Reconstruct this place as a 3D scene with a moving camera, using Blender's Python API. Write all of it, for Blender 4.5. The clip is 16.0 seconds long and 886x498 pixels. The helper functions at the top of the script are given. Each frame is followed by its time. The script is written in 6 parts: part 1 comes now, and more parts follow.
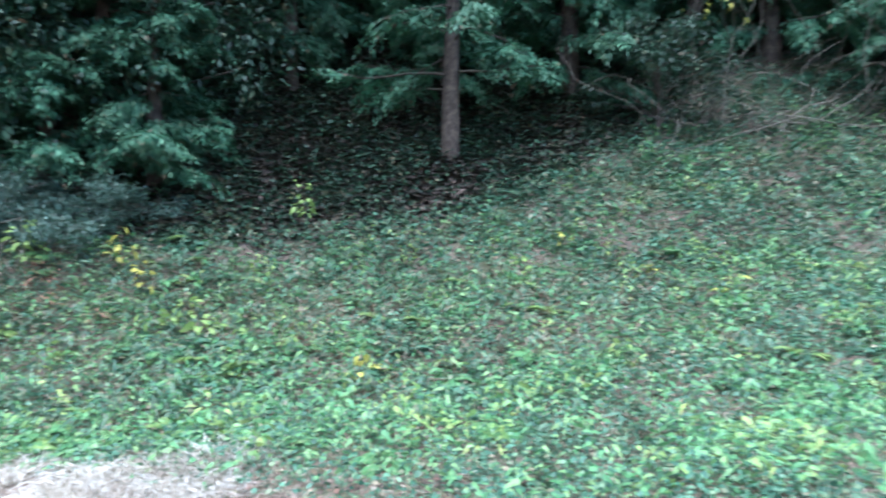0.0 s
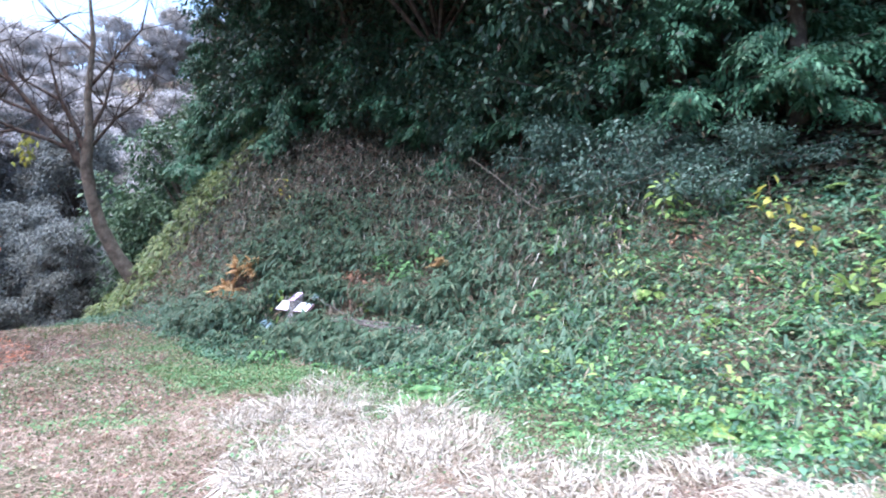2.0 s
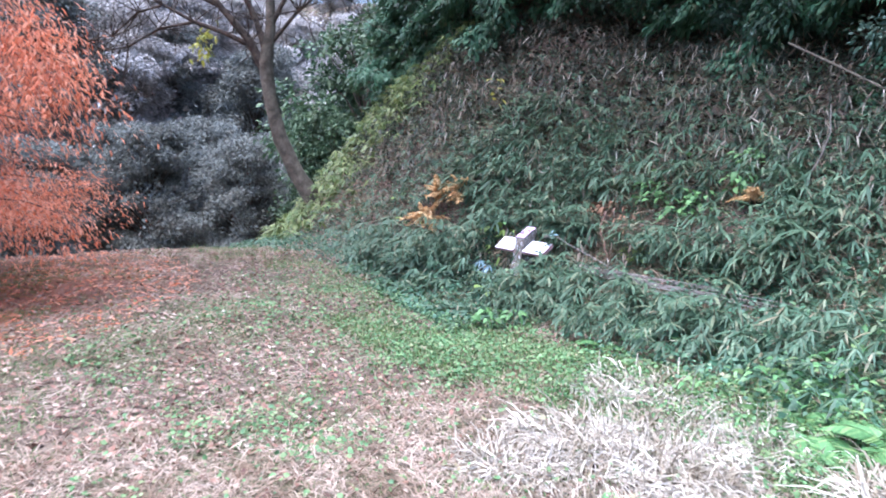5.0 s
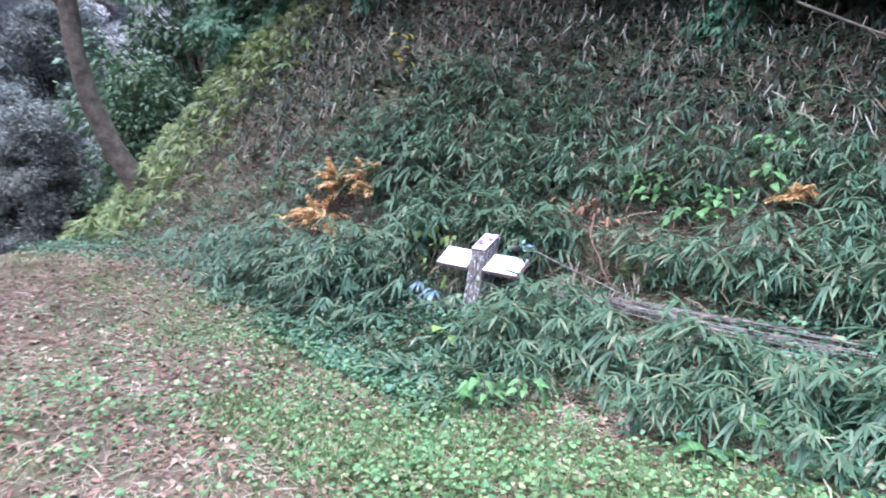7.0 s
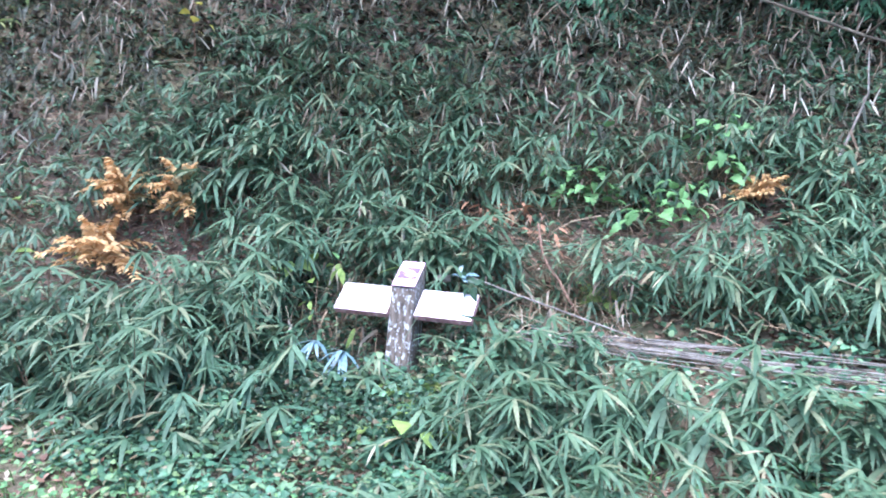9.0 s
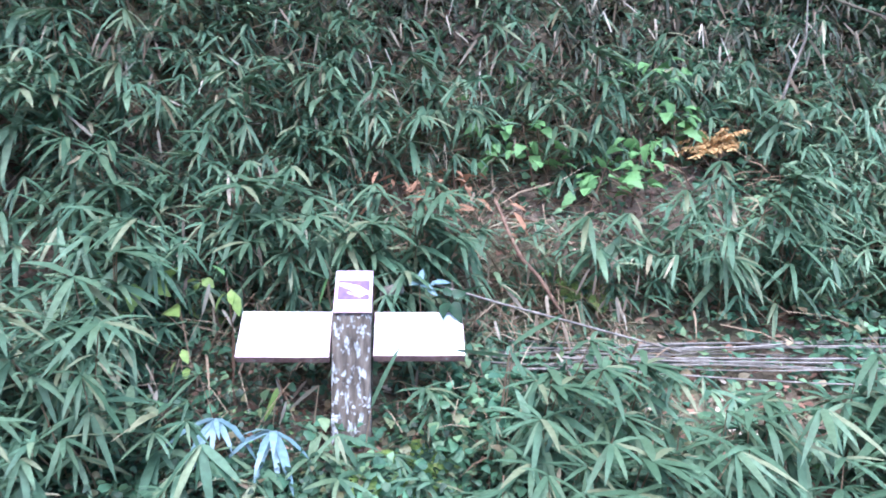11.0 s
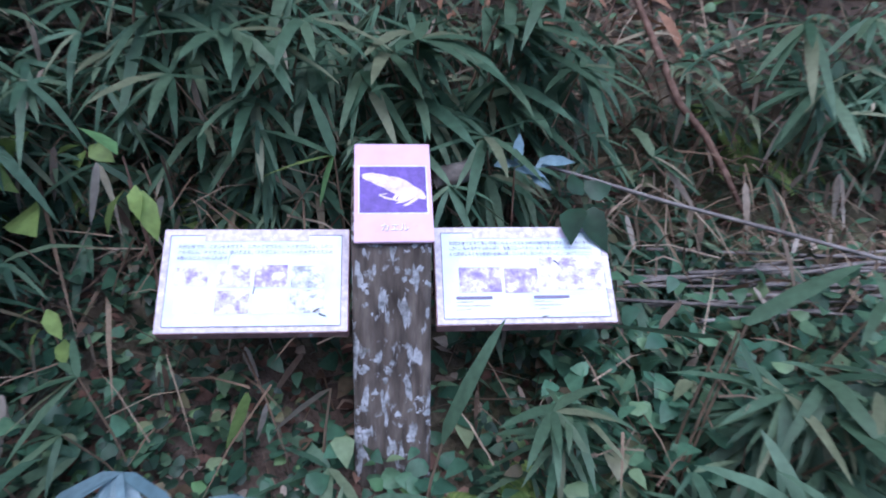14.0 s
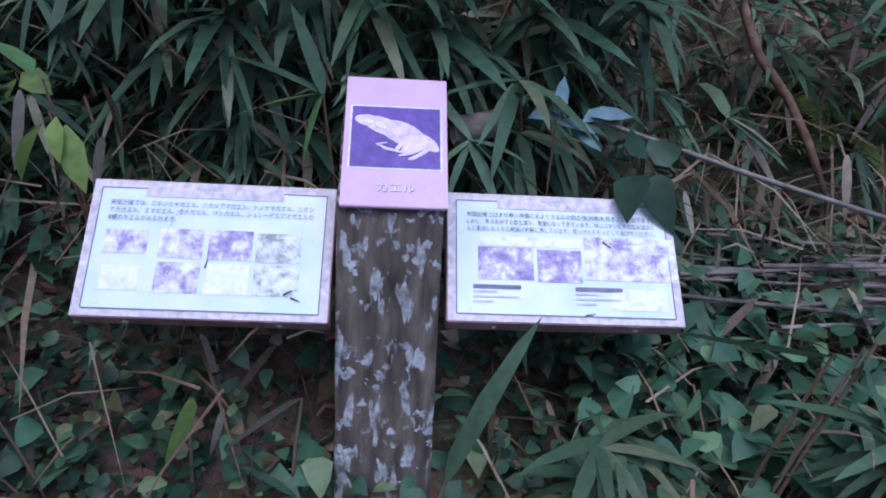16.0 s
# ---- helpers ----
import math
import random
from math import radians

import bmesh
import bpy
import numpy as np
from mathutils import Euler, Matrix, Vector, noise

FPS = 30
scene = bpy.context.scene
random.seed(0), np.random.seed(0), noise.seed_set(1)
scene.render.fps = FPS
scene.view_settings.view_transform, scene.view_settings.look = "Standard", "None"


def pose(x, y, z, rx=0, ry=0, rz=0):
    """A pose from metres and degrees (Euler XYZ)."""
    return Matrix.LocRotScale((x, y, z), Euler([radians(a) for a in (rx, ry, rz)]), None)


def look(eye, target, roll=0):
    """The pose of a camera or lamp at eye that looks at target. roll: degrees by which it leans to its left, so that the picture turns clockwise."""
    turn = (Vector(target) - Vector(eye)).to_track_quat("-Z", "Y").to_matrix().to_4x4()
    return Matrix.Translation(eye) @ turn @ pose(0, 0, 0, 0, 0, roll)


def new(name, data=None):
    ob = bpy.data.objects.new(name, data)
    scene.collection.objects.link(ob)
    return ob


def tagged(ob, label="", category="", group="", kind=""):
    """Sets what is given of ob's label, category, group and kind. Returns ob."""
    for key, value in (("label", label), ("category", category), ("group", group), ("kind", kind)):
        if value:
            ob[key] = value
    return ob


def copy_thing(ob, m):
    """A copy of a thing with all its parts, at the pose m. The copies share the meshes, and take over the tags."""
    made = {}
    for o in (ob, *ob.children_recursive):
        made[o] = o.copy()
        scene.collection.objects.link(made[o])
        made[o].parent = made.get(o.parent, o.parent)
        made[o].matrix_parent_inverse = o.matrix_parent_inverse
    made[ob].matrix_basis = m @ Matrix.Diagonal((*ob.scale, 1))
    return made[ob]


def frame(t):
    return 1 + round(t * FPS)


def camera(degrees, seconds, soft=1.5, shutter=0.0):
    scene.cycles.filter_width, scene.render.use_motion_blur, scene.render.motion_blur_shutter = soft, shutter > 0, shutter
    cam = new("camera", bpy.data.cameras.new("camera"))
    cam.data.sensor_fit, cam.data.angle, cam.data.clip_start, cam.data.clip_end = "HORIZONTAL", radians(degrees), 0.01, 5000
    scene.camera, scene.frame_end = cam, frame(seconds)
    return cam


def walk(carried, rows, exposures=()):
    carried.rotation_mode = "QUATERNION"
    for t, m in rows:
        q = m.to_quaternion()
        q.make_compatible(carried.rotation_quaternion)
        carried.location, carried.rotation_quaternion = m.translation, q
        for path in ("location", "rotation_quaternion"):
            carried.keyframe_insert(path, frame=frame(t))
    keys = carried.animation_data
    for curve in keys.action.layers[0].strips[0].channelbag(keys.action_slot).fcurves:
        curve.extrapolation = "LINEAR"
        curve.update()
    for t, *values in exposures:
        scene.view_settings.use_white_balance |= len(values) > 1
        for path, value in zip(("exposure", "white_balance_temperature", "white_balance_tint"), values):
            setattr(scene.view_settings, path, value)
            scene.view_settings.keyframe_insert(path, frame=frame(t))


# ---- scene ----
cam = camera(66.5, 16.0, 1.9, 0.3)
PATH = [
    (0, (-0.126, 0.515, 1.357), (-0.142, 2.514, 1.389), 0.2),
    (0.3, (-0.236, 0.7, 1.289), (-0.602, 2.637, 1.312), -0.35),
    (0.5, (-0.31, 0.824, 1.243), (-1.016, 2.695, 1.237), -0.7),
    (1, (-0.634, 1.097, 1.213), (-1.693, 2.791, 1.132), -0.2),
    (1.5, (-0.986, 1.412, 1.193), (-2.222, 2.983, 1.123), -0.6),
    (2, (-1.427, 1.668, 1.174), (-2.894, 3.027, 1.129), -0.7),
    (2.5, (-1.905, 1.871, 1.128), (-3.394, 3.201, 1.006), -0.3),
    (3, (-2.439, 2.009, 1.13), (-4.082, 3.14, 0.979), -1.3),
    (3.5, (-2.916, 2.146, 1.129), (-4.708, 2.989, 0.852), 0.6),
    (3.7, (-3.106, 2.248, 1.116), (-4.93, 3.018, 0.835), 0.3),
    (5.8, (-5.424, 2.678, 0.867), (-7.09, 3.764, 0.651), 2.5),
    (6, (-5.695, 2.762, 0.897), (-7.382, 3.813, 0.673), 2.0),
    (6.5, (-6.311, 2.883, 0.861), (-7.84, 4.154, 0.645), 3.1),
    (7, (-6.891, 3.079, 0.865), (-8.306, 4.469, 0.604), 3.2),
    (7.5, (-7.398, 3.125, 0.891), (-8.594, 4.706, 0.625), 3.5),
    (8, (-7.883, 3.32, 0.886), (-9.025, 4.943, 0.641), 2.7),
    (8.5, (-8.357, 3.431, 0.879), (-9.299, 5.179, 0.64), 2.2),
    (9, (-8.794, 3.657, 0.873), (-9.552, 5.49, 0.614), 1.6),
    (9.5, (-9.214, 3.814, 0.92), (-9.81, 5.694, 0.588), 1.0),
    (10, (-9.529, 4.049, 0.83), (-9.817, 6.003, 0.516), 1.8),
    (10.2, (-9.638, 4.187, 0.85), (-9.883, 6.145, 0.524), 1.5),
    (12.3, (-10.345, 5.133, 0.872), (-9.978, 7.043, 0.409), 2.7),
    (12.5, (-10.324, 5.234, 0.872), (-10.031, 7.15, 0.383), 2.0),
    (13, (-10.32, 5.42, 0.878), (-10.223, 7.31, 0.23), 0.7),
    (13.5, (-10.333, 5.524, 0.846), (-10.184, 7.333, 0.005), 2.8),
    (14, (-10.291, 5.865, 0.724), (-10.217, 7.621, -0.231), 2.4),
    (14.5, (-10.273, 6.104, 0.592), (-10.251, 7.83, -0.417), 2.3),
    (15, (-10.279, 6.102, 0.582), (-10.257, 7.824, -0.435), 2.9),
    (15.5, (-10.28, 6.105, 0.582), (-10.247, 7.828, -0.434), 3.9),
    (16, (-10.284, 6.109, 0.58), (-10.243, 7.833, -0.432), 4.5),
]
EXPOSURES = [
    (0.0, 3.1, 5250, 8), (0.8, 3.1, 5450, 12), (2.5, 3.35, 5650, 18), (3.5, 3.3, 5650, 19), (6.0, 3.3, 5600, 19), (7.5, 3.45, 5550, 17), (9.0, 3.7, 5450, 15), (10.2, 3.75, 5450, 14), (12.5, 2.85, 5500, 20), (13.3, 2.75, 5400, 20), (14.5, 1.5, 5280, 20), (16.0, 1.43, 5280, 20),
]
walk(cam, [(t, look(eye, target, roll)) for t, eye, target, roll in PATH], EXPOSURES)


# ---- world and light ----
world = bpy.data.worlds.new("sky")
scene.world = world
world.use_nodes = True
nt = world.node_tree
sky = nt.nodes.new("ShaderNodeTexSky")
sky.sky_type, sky.sun_disc, sky.sun_elevation, sky.sun_rotation = "NISHITA", False, radians(68), radians(200)
sky.air_density, sky.dust_density, sky.ozone_density = 1.0, 1.5, 1.0
nt.links.new(sky.outputs[0], nt.nodes["Background"].inputs[0])
nt.nodes["Background"].inputs[1].default_value = 0.06
sun = new("sun", bpy.data.lights.new("sun", "SUN"))
sun.data.energy, sun.data.angle, sun.data.color = 1.5, radians(70), (1.0, 0.98, 0.96)
sun.matrix_world = look((0, 0, 30), (3.0, 9.5, 0))


# ---- materials ----
def shader(name, rough=0.6, spec=0.3):
    m = bpy.data.materials.new(name)
    m.use_nodes = True
    p = m.node_tree.nodes["Principled BSDF"]
    p.inputs["Roughness"].default_value = rough
    p.inputs["Specular IOR Level"].default_value = spec
    return m, m.node_tree, p


def ramp(t, stops):
    r = t.nodes.new("ShaderNodeValToRGB")
    e = r.color_ramp.elements
    while len(e) < len(stops):
        e.new(0.5)
    for k, (p, c) in enumerate(stops):
        e[k].position, e[k].color = p, (*c, 1)
    return r


def noise_tex(t, scale, detail=4.0, rough=0.55, coord="Object"):
    c = t.nodes.new("ShaderNodeTexCoord")
    n = t.nodes.new("ShaderNodeTexNoise")
    n.inputs["Scale"].default_value, n.inputs["Detail"].default_value, n.inputs["Roughness"].default_value = scale, detail, rough
    t.links.new(c.outputs[coord], n.inputs["Vector"])
    return n


def mix(t, a, b, fac, mode="MIX"):
    n = t.nodes.new("ShaderNodeMix")
    n.data_type, n.blend_type = "RGBA", mode
    for sock, v in ((n.inputs[0], fac), (n.inputs[6], a), (n.inputs[7], b)):
        if isinstance(v, bpy.types.NodeSocket):
            t.links.new(v, sock)
        else:
            sock.default_value = v if isinstance(v, (int, float)) else (*v, 1)
    return n.outputs[2]


def bump(t, p, height, strength, dist=0.01):
    b = t.nodes.new("ShaderNodeBump")
    b.inputs["Strength"].default_value, b.inputs["Distance"].default_value = strength, dist
    t.links.new(height, b.inputs["Height"])
    t.links.new(b.outputs[0], p.inputs["Normal"])


def leaf_mat(name, stops, rough=0.5, through_light=0.25, patch=3.0, dull=(0.6, 0.55, 0.5)):
    """Leaves: each one takes its own tone; larger patches of the stand differ too."""
    m, t, p = shader(name, rough, 0.32)
    geo = t.nodes.new("ShaderNodeNewGeometry")
    r = ramp(t, stops)
    t.links.new(geo.outputs["Random Per Island"], r.inputs[0])
    n = noise_tex(t, patch, 2.0)
    fine = noise_tex(t, 60.0, 2.0)
    r2 = ramp(t, [(0.35, dull), (0.62, (1, 1, 1))])
    t.links.new(n.outputs[0], r2.inputs[0])
    r3 = ramp(t, [(0.3, (0.78, 0.78, 0.78)), (0.7, (1.1, 1.1, 1.1))])
    t.links.new(fine.outputs[0], r3.inputs[0])
    c = mix(t, mix(t, r.outputs[0], r2.outputs[0], 1.0, "MULTIPLY"), r3.outputs[0], 1.0, "MULTIPLY")
    t.links.new(c, p.inputs["Base Color"])
    tr = t.nodes.new("ShaderNodeBsdfTranslucent")
    t.links.new(c, tr.inputs[0])
    ms = t.nodes.new("ShaderNodeMixShader")
    ms.inputs[0].default_value = through_light
    out = t.nodes["Material Output"]
    t.links.new(p.outputs[0], ms.inputs[1])
    t.links.new(tr.outputs[0], ms.inputs[2])
    t.links.new(ms.outputs[0], out.inputs[0])
    return m


def two_tone(name, a, b, scale, rough=0.85, bump_s=0.4, bump_scale=40.0, spec=0.3):
    m, t, p = shader(name, rough, spec)
    n = noise_tex(t, scale, 6.0)
    r = ramp(t, [(0.38, a), (0.62, b)])
    t.links.new(n.outputs[0], r.inputs[0])
    f = noise_tex(t, bump_scale, 4.0)
    r2 = ramp(t, [(0.3, (0.7, 0.7, 0.7)), (0.7, (1.15, 1.15, 1.15))])
    t.links.new(f.outputs[0], r2.inputs[0])
    t.links.new(mix(t, r.outputs[0], r2.outputs[0], 1.0, "MULTIPLY"), p.inputs["Base Color"])
    bump(t, p, f.outputs[0], bump_s)
    return m


SASA = leaf_mat("bamboo_leaf", [(0.0, (0.05, 0.107, 0.068)), (0.35, (0.083, 0.163, 0.10)), (0.65, (0.12, 0.205, 0.128)), (0.88, (0.18, 0.25, 0.15)), (0.955, (0.25, 0.27, 0.17)), (0.98, (0.28, 0.23, 0.15)), (1.0, (0.46, 0.42, 0.31))], 0.55, dull=(0.55, 0.58, 0.52))
# Withered tones, darkened as well to put the tree shade into the colour.
SASA_HIGH = leaf_mat("bamboo_leaf_weathered_shade_toned", [(0.0, (0.025, 0.04, 0.025)), (0.4, (0.048, 0.066, 0.042)), (0.65, (0.05, 0.066, 0.05)), (0.88, (0.07, 0.075, 0.058)), (0.97, (0.14, 0.13, 0.10)), (1.0, (0.34, 0.31, 0.26))], 0.5)
IVY = leaf_mat("groundcover_leaf", [(0.0, (0.05, 0.125, 0.08)), (0.4, (0.075, 0.175, 0.105)), (0.7, (0.12, 0.25, 0.145)), (0.9, (0.22, 0.34, 0.18)), (0.96, (0.24, 0.2, 0.13)), (1.0, (0.36, 0.3, 0.2))], 0.45)
BRIGHT = leaf_mat("bright_herb_leaf", [(0.0, (0.09, 0.23, 0.09)), (0.5, (0.15, 0.33, 0.13)), (1.0, (0.30, 0.44, 0.18))], 0.5, 0.35, dull=(0.8, 0.8, 0.75))
WEED = leaf_mat("weed_leaf", [(0.0, (0.08, 0.18, 0.08)), (0.5, (0.13, 0.27, 0.11)), (0.9, (0.24, 0.36, 0.16)), (1.0, (0.36, 0.31, 0.2))], 0.55, 0.25, 5.0)
YELLOW = leaf_mat("yellowing_leaf", [(0.0, (0.36, 0.38, 0.07)), (0.6, (0.48, 0.45, 0.10)), (1.0, (0.32, 0.38, 0.10))], 0.5, 0.35, dull=(0.85, 0.85, 0.8))
LIME = leaf_mat("lime_leaf", [(0.0, (0.17, 0.30, 0.09)), (0.6, (0.28, 0.40, 0.12)), (1.0, (0.38, 0.44, 0.15))], 0.5, 0.35, dull=(0.85, 0.85, 0.8))
SHOULDER = leaf_mat("yellowish_bamboo_leaf", [(0.0, (0.12, 0.20, 0.07)), (0.6, (0.21, 0.29, 0.10)), (1.0, (0.33, 0.37, 0.16))], 0.5, 0.3)
ORANGE = leaf_mat("orange_autumn_leaf", [(0.0, (0.54, 0.31, 0.13)), (0.6, (0.66, 0.43, 0.20)), (1.0, (0.70, 0.53, 0.29))], 0.6, 0.3, dull=(0.8, 0.8, 0.8))
RUSSET = leaf_mat("withered_fern_leaf", [(0.0, (0.22, 0.11, 0.07)), (0.6, (0.34, 0.19, 0.12)), (1.0, (0.42, 0.26, 0.18))], 0.8, 0.15)
LITTER = leaf_mat("fallen_leaf", [(0.0, (0.11, 0.065, 0.05)), (0.4, (0.22, 0.12, 0.09)), (0.65, (0.34, 0.19, 0.14)), (0.85, (0.40, 0.31, 0.24)), (1.0, (0.58, 0.50, 0.42))], 0.75, 0.1)
STRAW = leaf_mat("straw_blade", [(0.0, (0.30, 0.25, 0.19)), (0.5, (0.50, 0.46, 0.39)), (1.0, (0.72, 0.68, 0.61))], 0.7, 0.2, 5.0, (0.5, 0.46, 0.38))
DEADLEAF = leaf_mat("dead_bamboo_leaf", [(0.0, (0.14, 0.10, 0.075)), (0.45, (0.26, 0.21, 0.16)), (0.8, (0.42, 0.37, 0.30)), (1.0, (0.66, 0.62, 0.54))], 0.6, 0.2)
# Litter tones taken very dark, painting in the shade under the trees.
SHADE_LITTER = leaf_mat("shade_toned_litter_leaf", [(0.0, (0.018, 0.014, 0.011)), (0.6, (0.034, 0.027, 0.021)), (0.95, (0.06, 0.046, 0.034)), (1.0, (0.13, 0.10, 0.075))], 0.8, 0.05)
TAN = leaf_mat("withered_grass_blade", [(0.0, (0.26, 0.19, 0.14)), (0.6, (0.42, 0.33, 0.26)), (1.0, (0.56, 0.47, 0.38))], 0.75, 0.2)
DRY = leaf_mat("dry_stem", [(0.0, (0.13, 0.085, 0.055)), (0.6, (0.26, 0.19, 0.13)), (1.0, (0.42, 0.35, 0.26))], 0.75, 0.1)
SLOPE = leaf_mat("slope_blade", [(0.0, (0.07, 0.16, 0.09)), (0.5, (0.13, 0.23, 0.13)), (0.8, (0.26, 0.31, 0.18)), (0.96, (0.30, 0.32, 0.18)), (1.0, (0.5, 0.45, 0.33))], 0.55, 0.3)
GRASS = leaf_mat("grass_blade", [(0.0, (0.06, 0.16, 0.05)), (0.5, (0.12, 0.26, 0.08)), (0.8, (0.24, 0.32, 0.12)), (1.0, (0.42, 0.36, 0.22))], 0.5, 0.3)
HINOKI = leaf_mat("cypress_spray", [(0.0, (0.03, 0.095, 0.055)), (0.6, (0.06, 0.165, 0.09)), (0.95, (0.11, 0.24, 0.13)), (1.0, (0.16, 0.10, 0.06))], 0.6, 0.15, 1.0)
REDWOOD = leaf_mat("rust_needle_spray", [(0.0, (0.70, 0.22, 0.11)), (0.5, (0.82, 0.35, 0.21)), (1.0, (0.86, 0.50, 0.34))], 0.8, 0.55, 0.8, (0.85, 0.8, 0.8))
# Far leaves and twigs greyed and lightened: distance haze is in the colour.
HAZED_EVERGREEN = leaf_mat("hazed_evergreen_leaf", [(0.0, (0.10, 0.115, 0.115)), (0.6, (0.16, 0.18, 0.17)), (1.0, (0.23, 0.245, 0.215))], 0.97, 0.15, 0.7)
HAZED_WOOD = leaf_mat("hazed_winter_twig", [(0.0, (0.32, 0.315, 0.315)), (0.6, (0.46, 0.45, 0.445)), (1.0, (0.58, 0.56, 0.53))], 0.95, 0.15, 0.4)
MIDGREEN = leaf_mat("mid_green_leaf", [(0.0, (0.04, 0.085, 0.05)), (0.6, (0.07, 0.135, 0.07)), (1.0, (0.13, 0.2, 0.10))], 0.6, 0.2, 1.5)
BUSHLEAF = leaf_mat("greyish_bush_leaf", [(0.0, (0.05, 0.10, 0.075)), (0.6, (0.09, 0.16, 0.12)), (1.0, (0.16, 0.23, 0.18))], 0.5, 0.2, 4.0)
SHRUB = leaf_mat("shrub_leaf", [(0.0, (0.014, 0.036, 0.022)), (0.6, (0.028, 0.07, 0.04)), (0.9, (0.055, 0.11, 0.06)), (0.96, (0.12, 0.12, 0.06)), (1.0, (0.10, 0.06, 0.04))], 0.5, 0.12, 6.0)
BLUELEAF = leaf_mat("bluish_leaf", [(0.0, (0.10, 0.17, 0.19)), (1.0, (0.20, 0.30, 0.34))], 0.3, 0.1, dull=(0.8, 0.8, 0.8))
BARK = two_tone("bark", (0.035, 0.026, 0.02), (0.09, 0.068, 0.052), 9.0, 0.9, 0.8, 30.0)
BARK_PALE = two_tone("greyish_bark", (0.065, 0.055, 0.042), (0.15, 0.13, 0.10), 6.0, 0.9, 0.6, 30.0)
BARK_DEAD = two_tone("dead_wood", (0.12, 0.105, 0.09), (0.26, 0.235, 0.21), 12.0, 0.85, 0.5, 60.0)
VINE = two_tone("reddish_vine_bark", (0.12, 0.07, 0.05), (0.24, 0.15, 0.11), 20.0, 0.85, 0.5, 60.0)
CANE = two_tone("weathered_cane", (0.12, 0.105, 0.095), (0.26, 0.235, 0.215), 14.0, 0.55, 0.3, 80.0)


def ground_mat():
    m, t, p = shader("earth_and_litter", 0.95, 0.15)
    pos = t.nodes.new("ShaderNodeNewGeometry")
    big = noise_tex(t, 0.9, 5.0)
    mid = noise_tex(t, 9.0, 6.0, 0.7)
    fine = noise_tex(t, 70.0, 5.0, 0.7)
    soil = ramp(t, [(0.3, (0.06, 0.043, 0.033)), (0.5, (0.12, 0.088, 0.07)), (0.7, (0.21, 0.16, 0.13))])
    t.links.new(mid.outputs[0], soil.inputs[0])
    moss = ramp(t, [(0.3, (0.04, 0.07, 0.025)), (0.7, (0.10, 0.15, 0.05))])
    t.links.new(fine.outputs[0], moss.inputs[0])
    k = ramp(t, [(0.45, (0, 0, 0)), (0.66, (0.5, 0.5, 0.5))])
    t.links.new(big.outputs[0], k.inputs[0])
    c = mix(t, soil.outputs[0], moss.outputs[0], k.outputs[0])
    # carpet of rust needles round the foot of the deciduous conifer
    d = t.nodes.new("ShaderNodeVectorMath")
    d.operation = "DISTANCE"
    d.inputs[1].default_value = (-13.5, -0.6, -1.0)
    t.links.new(pos.outputs["Position"], d.inputs[0])
    near = t.nodes.new("ShaderNodeMapRange")
    near.inputs[1].default_value, near.inputs[2].default_value, near.inputs[3].default_value, near.inputs[4].default_value = 2.2, 4.6, 0.85, 0.0
    t.links.new(d.outputs["Value"], near.inputs[0])
    needles = ramp(t, [(0.3, (0.26, 0.075, 0.035)), (0.7, (0.42, 0.15, 0.07))])
    t.links.new(fine.outputs[0], needles.inputs[0])
    c = mix(t, c, needles.outputs[0], near.outputs[0])
    sh = ramp(t, [(0.3, (0.65, 0.65, 0.65)), (0.7, (1.2, 1.2, 1.2))])
    t.links.new(fine.outputs[0], sh.inputs[0])
    t.links.new(mix(t, c, sh.outputs[0], 1.0, "MULTIPLY"), p.inputs["Base Color"])
    bump(t, p, mid.outputs[0], 0.7, 0.04)
    return m


